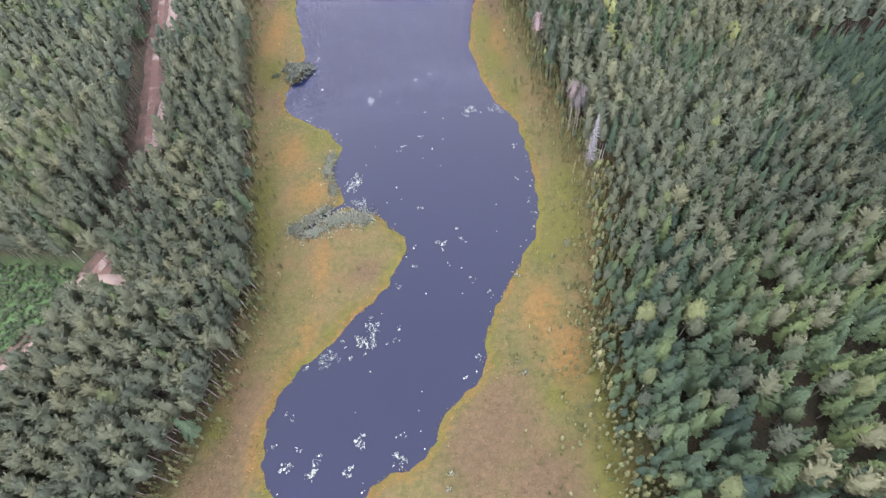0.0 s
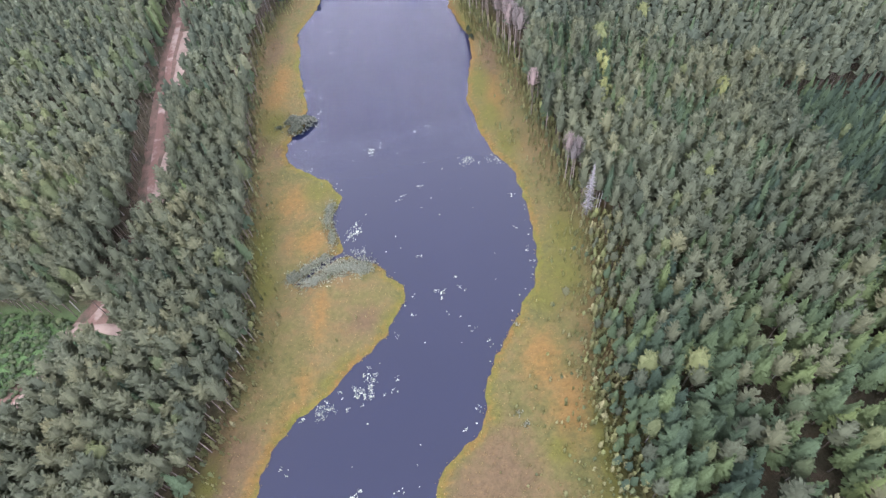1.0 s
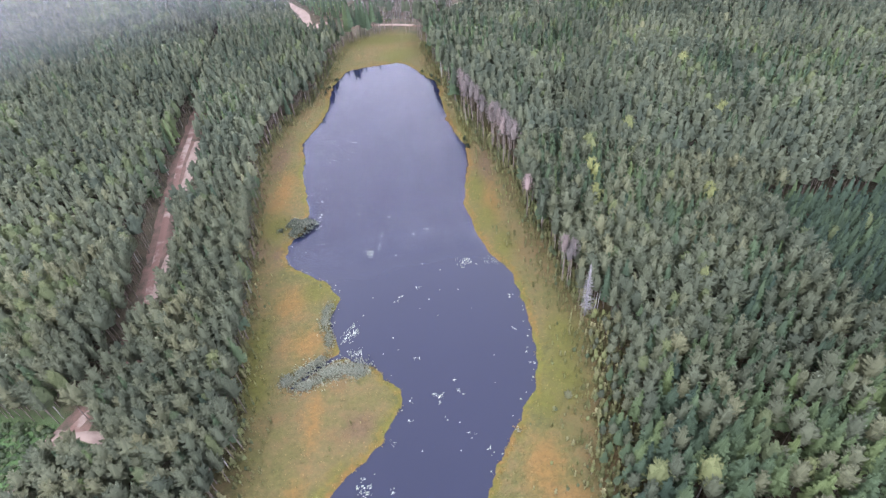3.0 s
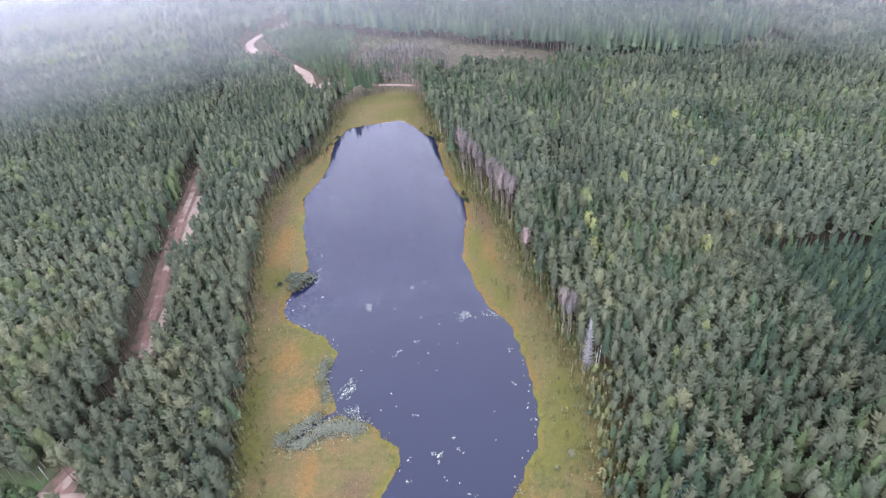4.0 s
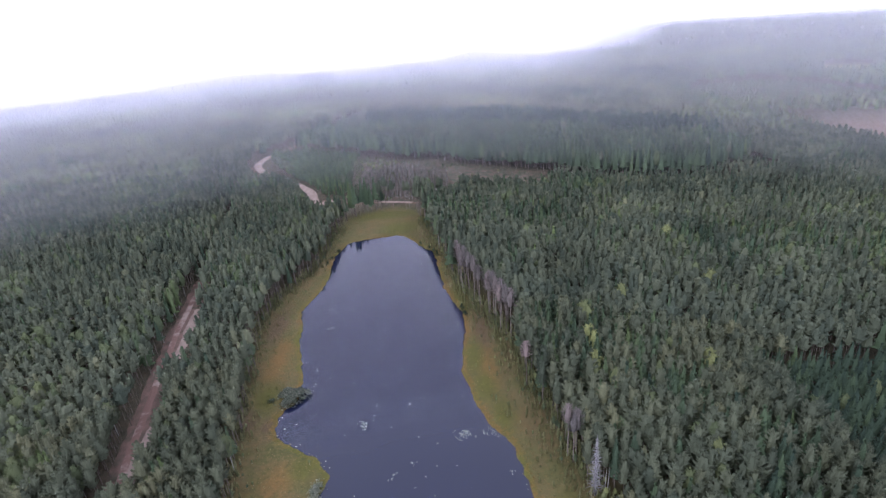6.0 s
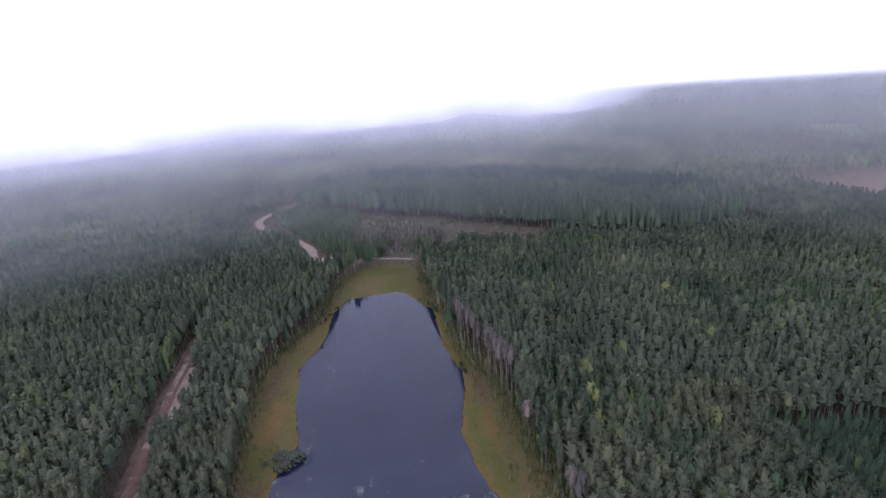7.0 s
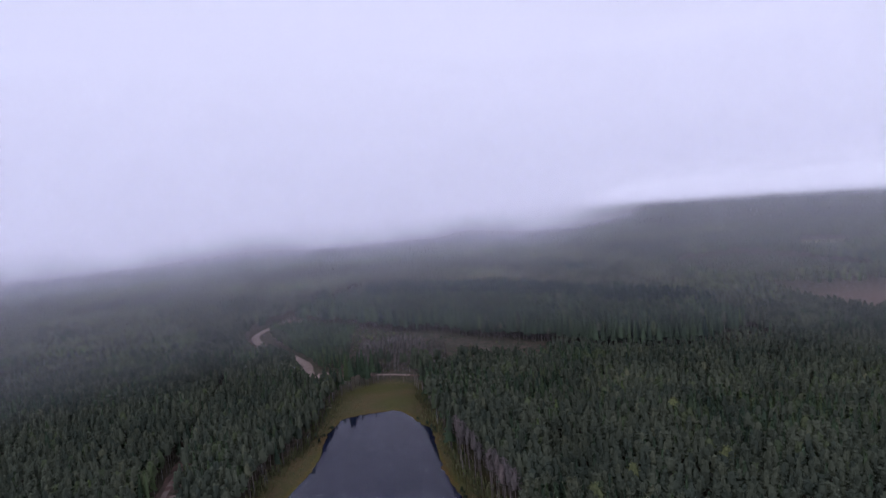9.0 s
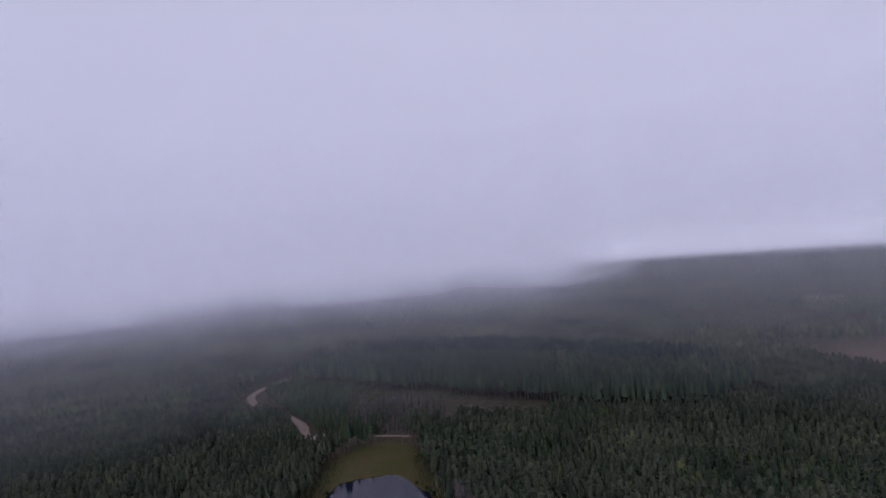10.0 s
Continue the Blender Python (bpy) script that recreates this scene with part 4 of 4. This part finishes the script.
# ---- single dead, dry and bright trees ----
def lone_tree(name, x, y, h, girth, label, category, crown=None, leaves=None, tint=0.5, wood=DEAD_WOOD, thick=0.009, lean=(0, 0), twigs=0):
    base = new(name)
    tagged(base, label, category)
    base.matrix_basis = Matrix.LocRotScale((x, y, 0.1), Euler((radians(lean[0]), radians(lean[1]), 0.7 * x)), (girth, girth, h))
    part("trunk", tri_mesh("trunk", trunk_shape(int(abs(x * 7)), 0.97, thick * h / girth, 7), wood), base)
    if crown is not None:
        part("crown", tri_mesh("crown", crown, leaves, np.full(len(crown), tint)), base)
    if twigs:
        part("limbs", tri_mesh("limbs", limbs_shape(int(abs(y)), 0.12, twigs, 0.13), wood), base)
    return base


def high_crown(seed):
    """Only the top of a pine keeps its needles."""
    return crown(seed, 0.64, 0.105, lambda u: (1 - u ** 2.2) ** 0.6 * min(1.0, 0.55 + 1.4 * u), 0.5, 6, 3, 54, 4, 0.040, 0.5)


lone_tree("dead_spruce", 32.6, 95.6, 19.5, 20, "bare silver-grey dead spruce with short dry limbs", "dead tree", thick=0.012, twigs=170)
lone_tree("dry_pine", 24.2, 139.3, 17.0, 19, "pinkish-brown dying pine on a tall bare trunk", "pine tree", high_crown(5), BROWN, 0.8, PINE_BARK)
for x, y, h in ((34.8, 95.4, 9.0), (35.8, 96.0, 8.5), (34.2, 94.2, 4.0)):
    lone_tree("birch_snag", x, y, h, h, "broken bare white birch trunk by the bog", "dead tree", wood=BIRCH_BARK, thick=0.014, lean=(0, 5 if x > 38 else 2))
for i, (x, y) in enumerate(DRY_PINES):
    h, t = (16.0 if y < 120 else 19.5) + (i * 0.7) % 2.0, 0.15 + (i * 0.23) % 0.5
    lone_tree("dry_pine", x, y, h, h * 1.1, "greyish-brown thin pine on a pale bare trunk", "pine tree", high_crown(int(h * 3 + x)), BROWN, t, PALE_BARK, 0.0085)
for x, y, h, t in ((74.7, 127.3, 17.0, 1.0), (47.6, 158.3, 18, 0.7), (44.8, 143.8, 18, 0.9), (45.8, 141.2, 17, 0.95), (43.4, 132.0, 16.5, 0.85), (46.5, 123.5, 16, 0.6), (41.0, 126.0, 16, 0.55), (101.1, 218.4, 17.5, 0.95), (98.7, 174.4, 17, 0.65), (64.1, 169.9, 17, 0.6), (126, 108, 15.5, 0.8), (52.0, 112.5, 15.5, 0.5)):
    lone_tree("birch_tree", x, y, h, h * 1.25, "bright yellow-green birch standing out among pines", "birch tree", birch_crown(int(x), 2), LEAF, t, BIRCH_BARK)
lone_tree("young_pine", 22.6, 70.0, 4.6, 8.5, "small pale young pine on the open bog", "pine tree", pine_crown(71, 2), PINE, 0.95, PINE_BARK)


# ---- water lilies ----
def lily_patch(name, cx, cy, rx, ry, n, seed, turn=0.0, label="patch of pale floating water lily leaves", big=0.12):
    r = np.random.default_rng(seed)
    v, f = [], []
    k = 7
    heads = r.normal(size=(max(3, n // 5), 2)) * 0.62
    for _ in range(n):
        q = heads[r.integers(len(heads))] + r.normal(size=2) * 0.2
        ux, uy = q[0] * rx, q[1] * ry
        px, py = cx + ux * math.cos(turn) - uy * math.sin(turn), cy + ux * math.sin(turn) + uy * math.cos(turn)
        s, a0 = big * r.uniform(0.45, 1.0), r.uniform(0, 6.28)
        base = len(v)
        z = -0.145 + r.uniform(0, 0.012)
        v.append((px, py, z))
        for j in range(k):
            a = a0 + (0.25 + 5.8 * j / (k - 1))
            v.append((px + s * math.cos(a), py + s * 0.9 * math.sin(a), z + 0.02 * r.uniform()))
        f += [(base, base + 1 + j, base + 2 + j) for j in range(k - 1)]
    v, f = np.array(v), np.array(f)
    keep = inside(shore, v[f][:, :, :2].mean(1))
    if not keep.any():
        return None
    return tagged(new(name, mesh_from(name, v, f[keep], PAD)), label, "water lilies", "water lily patches", kind="stuff")


LILY_MAIN = [(-27.8, 88.8, 1.6, 40), (-22.9, 53.5, 1.3, 34), (-25.3, 50.7, 1.3, 30), (-23.9, 49.0, 1.5, 34), (-32.7, 46.2, 1.8, 46),
             (-24.6, 28.4, 1.1, 30), (-33.6, 23.6, 1.3, 36), (-39.3, 24.3, 1.0, 24), (-6.9, 74.5, 1.1, 22), (2.3, 121.0, 2.2, 46), (11.0, 120.8, 2.2, 44),
             (-26.5, 128.4, 1.9, 26), (-26.4, 23.2, 1.0, 22), (-16.4, 24.8, 1.2, 28)]
LILY_SMALL = [(-28.8, 50.2), (-18.9, 49.6), (-17.1, 52.8), (-27.5, 45.5), (-39.4, 34.2), (-37.9, 44.7), (-37.2, 27.5), (-16.0, 29.3), (-32.2, 26.0),
              (-42.5, 28.2), (-1.6, 74.7), (-3.3, 78.8), (-12.1, 86.7), (-11.3, 111.9), (-16.0, 108.5), (-18.5, 106.6), (-23.2, 131.2), (-8.9, 138.4),
              (-12.8, 136.3), (14.6, 105.7), (13.7, 93.6), (16.3, 86.4), (16.3, 81.7), (-45.1, 150.3), (-44.4, 143.2), (-42.7, 135.0), (-44.9, 122.3),
              (-13.2, 73.7), (-17.9, 63.6), (3.7, 60.6), (0.6, 44.7), (-3.0, 40.8), (0.0, 63.9), (-13.5, 68.5), (-46.5, 200), (-44, 186), (-37, 199)]
lily_patch("water_lily_patch", -29.6, 96.2, 1.2, 3.0, 150, 59, -0.42, "dense clump of yellow-green water lily leaves", 0.13)
for i, (x, y, s, n) in enumerate(LILY_MAIN):
    lily_patch("water_lily_patch", x, y, s, s, int(n * 2.2), 60 + i)
for i, (x, y) in enumerate(LILY_SMALL):
    lily_patch("water_lily_patch", x, y, 0.9, 0.8, 11, 160 + i, label="few pale water lily leaves floating on dark water")
# strays over the whole lake, thicker close to the bank
r = np.random.default_rng(5)
loose = np.column_stack([r.uniform(-58, 18, 3600), r.uniform(16, 285, 3600)])
ldist = away(shore, loose, True)
loose = loose[inside(shore, loose) & (r.uniform(size=3600) < 0.035 + 0.10 * (field_noise(loose, 14, 4) > 0.66) + 0.75 * np.exp(-ldist / 1.4) * (loose[:, 1] < 215) * (field_noise(loose, 9, 5) > 0.42)) & (loose[:, 1] < 240)]
lv, lf = [], []
for px, py in loose:
    s, b, a0 = r.uniform(0.06, 0.20), len(lv), r.uniform(0, 6.28)
    lv += [(px, py, -0.14)] + [(px + s * math.cos(a0 + 5.8 * j / 6), py + s * math.sin(a0 + 5.8 * j / 6), -0.135) for j in range(7)]
    lf += [(b, b + 1 + j, b + 2 + j) for j in range(6)]
tagged(new("stray_lily_leaves", mesh_from("stray_lily_leaves", lv, lf, PAD)), "single lily leaves scattered over dark water", "water lilies", kind="stuff")


# ---- bog tussocks ----
def tussocks():
    p = np.column_stack([rng.uniform(-74, 36, 60000), rng.uniform(5, 330, 60000)])
    p = p[inside(fen_edge, p) & ~inside(shore, p)]
    p = p[rng.uniform(size=len(p)) < np.where(p[:, 1] < 130, 0.45, 0.25)]
    n = len(p)
    v = np.zeros((n, 3, 3, 3))
    for j in range(3):
        a, b = rng.uniform(0, 6.28, n), rng.uniform(0, 6.28, n)
        w, h = rng.uniform(0.06, 0.16, n), rng.uniform(0.15, 0.45, n)
        v[:, j, 0] = np.column_stack([p[:, 0] + w * np.cos(a), p[:, 1] + w * np.sin(a), np.full(n, 0.02)])
        v[:, j, 1] = np.column_stack([p[:, 0] - w * np.cos(a), p[:, 1] - w * np.sin(a), np.full(n, 0.02)])
        v[:, j, 2] = np.column_stack([p[:, 0] + h * 0.5 * np.cos(b), p[:, 1] + h * 0.5 * np.sin(b), 0.1 + h])
    k = Mat("dry_sedge", 0.9)
    k.colour(k.ramp(k.island(), (0.0, (0.10, 0.09, 0.03)), (1.0, (0.25, 0.17, 0.08)), (0.5, (0.165, 0.13, 0.055))))
    tagged(new("bog_sedge", mesh_from("bog_sedge", v.reshape(-1, 3), np.arange(9 * n).reshape(-1, 3), k.m)),
           "short ochre sedge tussocks over the open bog", "sedge", kind="stuff")


tussocks()


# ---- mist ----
def mist_sheet(dist, strength, middle, soft, thin, painted_light=0.0, top_el=25.0):
    """One upright layer of the low cloud, bent round the lake: dense to the north-west, torn open to the north-east."""
    cols, rows = 120, 60
    az, zs = np.radians(np.linspace(-62, 62, cols)), np.linspace(0, 1, rows) ** 1.7
    base, top = 2.0, 110 + dist * math.tan(radians(top_el))
    g_a, t = np.meshgrid(az, zs)
    z = base + t * (top - base)
    x, y = dist * np.sin(g_a), dist * np.cos(g_a)
    el, deg = np.degrees(np.arctan2(z - 110, dist)), np.degrees(g_a)
    rag = np.array([[1.3 * noise.noise((a * 0.09, dist * 0.013, 2.0)) + 0.9 * noise.noise((a * 0.26, e * 0.35, dist * 0.02)) for a, e in zip(ra, re)] for ra, re in zip(deg, el)])
    gap = smooth(deg + 3.0 * rag, 10 + min(dist, 1000) * 0.003, 24)
    floor = np.degrees(np.arctan2(16 - 110, dist))
    veil = thin * smooth(el, floor - 0.5, floor + 5.0) * (1 - smooth(el, -3, 3)) * (1 - 0.15 * smooth(deg, 2, 22))
    if painted_light:
        gap = gap * (1 - smooth(el, -2.8, -1.9)) if dist < 2000 else 0.0
        d = np.maximum(smooth(el + 0.6 * rag * (dist < 2000), middle - soft, middle + soft) * strength * (1 - gap), veil) * (1 - smooth(el, top_el - 5, top_el - 0.5))
    else:
        gap = gap * (1 - smooth(el, -2.5, 3.0))
        d = np.maximum(smooth(el + 0.8 * rag, middle - soft, middle + soft) * strength * (1 - gap), veil)
        d = d * (1 - 0.85 * smooth(el, -2, 18)) * (1 - smooth(el, 16, 24))
    v = np.column_stack([x.ravel(), y.ravel(), z.ravel()])
    i = np.arange(rows - 1)[:, None] * cols + np.arange(cols - 1)
    f = np.stack([i, i + 1, i + cols + 1, i + cols], -1).reshape(-1, 4)
    me = mesh_from("mist_layer", v, f, MIST, mist_amount=d.ravel(), mist_painted_light=np.full(d.size, painted_light))
    for p in me.polygons:
        p.use_smooth = True
    return me


mist = tagged(new("mist_bank"), "pale low cloud bank drifting over the forest", "mist", kind="stuff")
# only the two farthest layers carry painted brightness, for a lighter sky behind
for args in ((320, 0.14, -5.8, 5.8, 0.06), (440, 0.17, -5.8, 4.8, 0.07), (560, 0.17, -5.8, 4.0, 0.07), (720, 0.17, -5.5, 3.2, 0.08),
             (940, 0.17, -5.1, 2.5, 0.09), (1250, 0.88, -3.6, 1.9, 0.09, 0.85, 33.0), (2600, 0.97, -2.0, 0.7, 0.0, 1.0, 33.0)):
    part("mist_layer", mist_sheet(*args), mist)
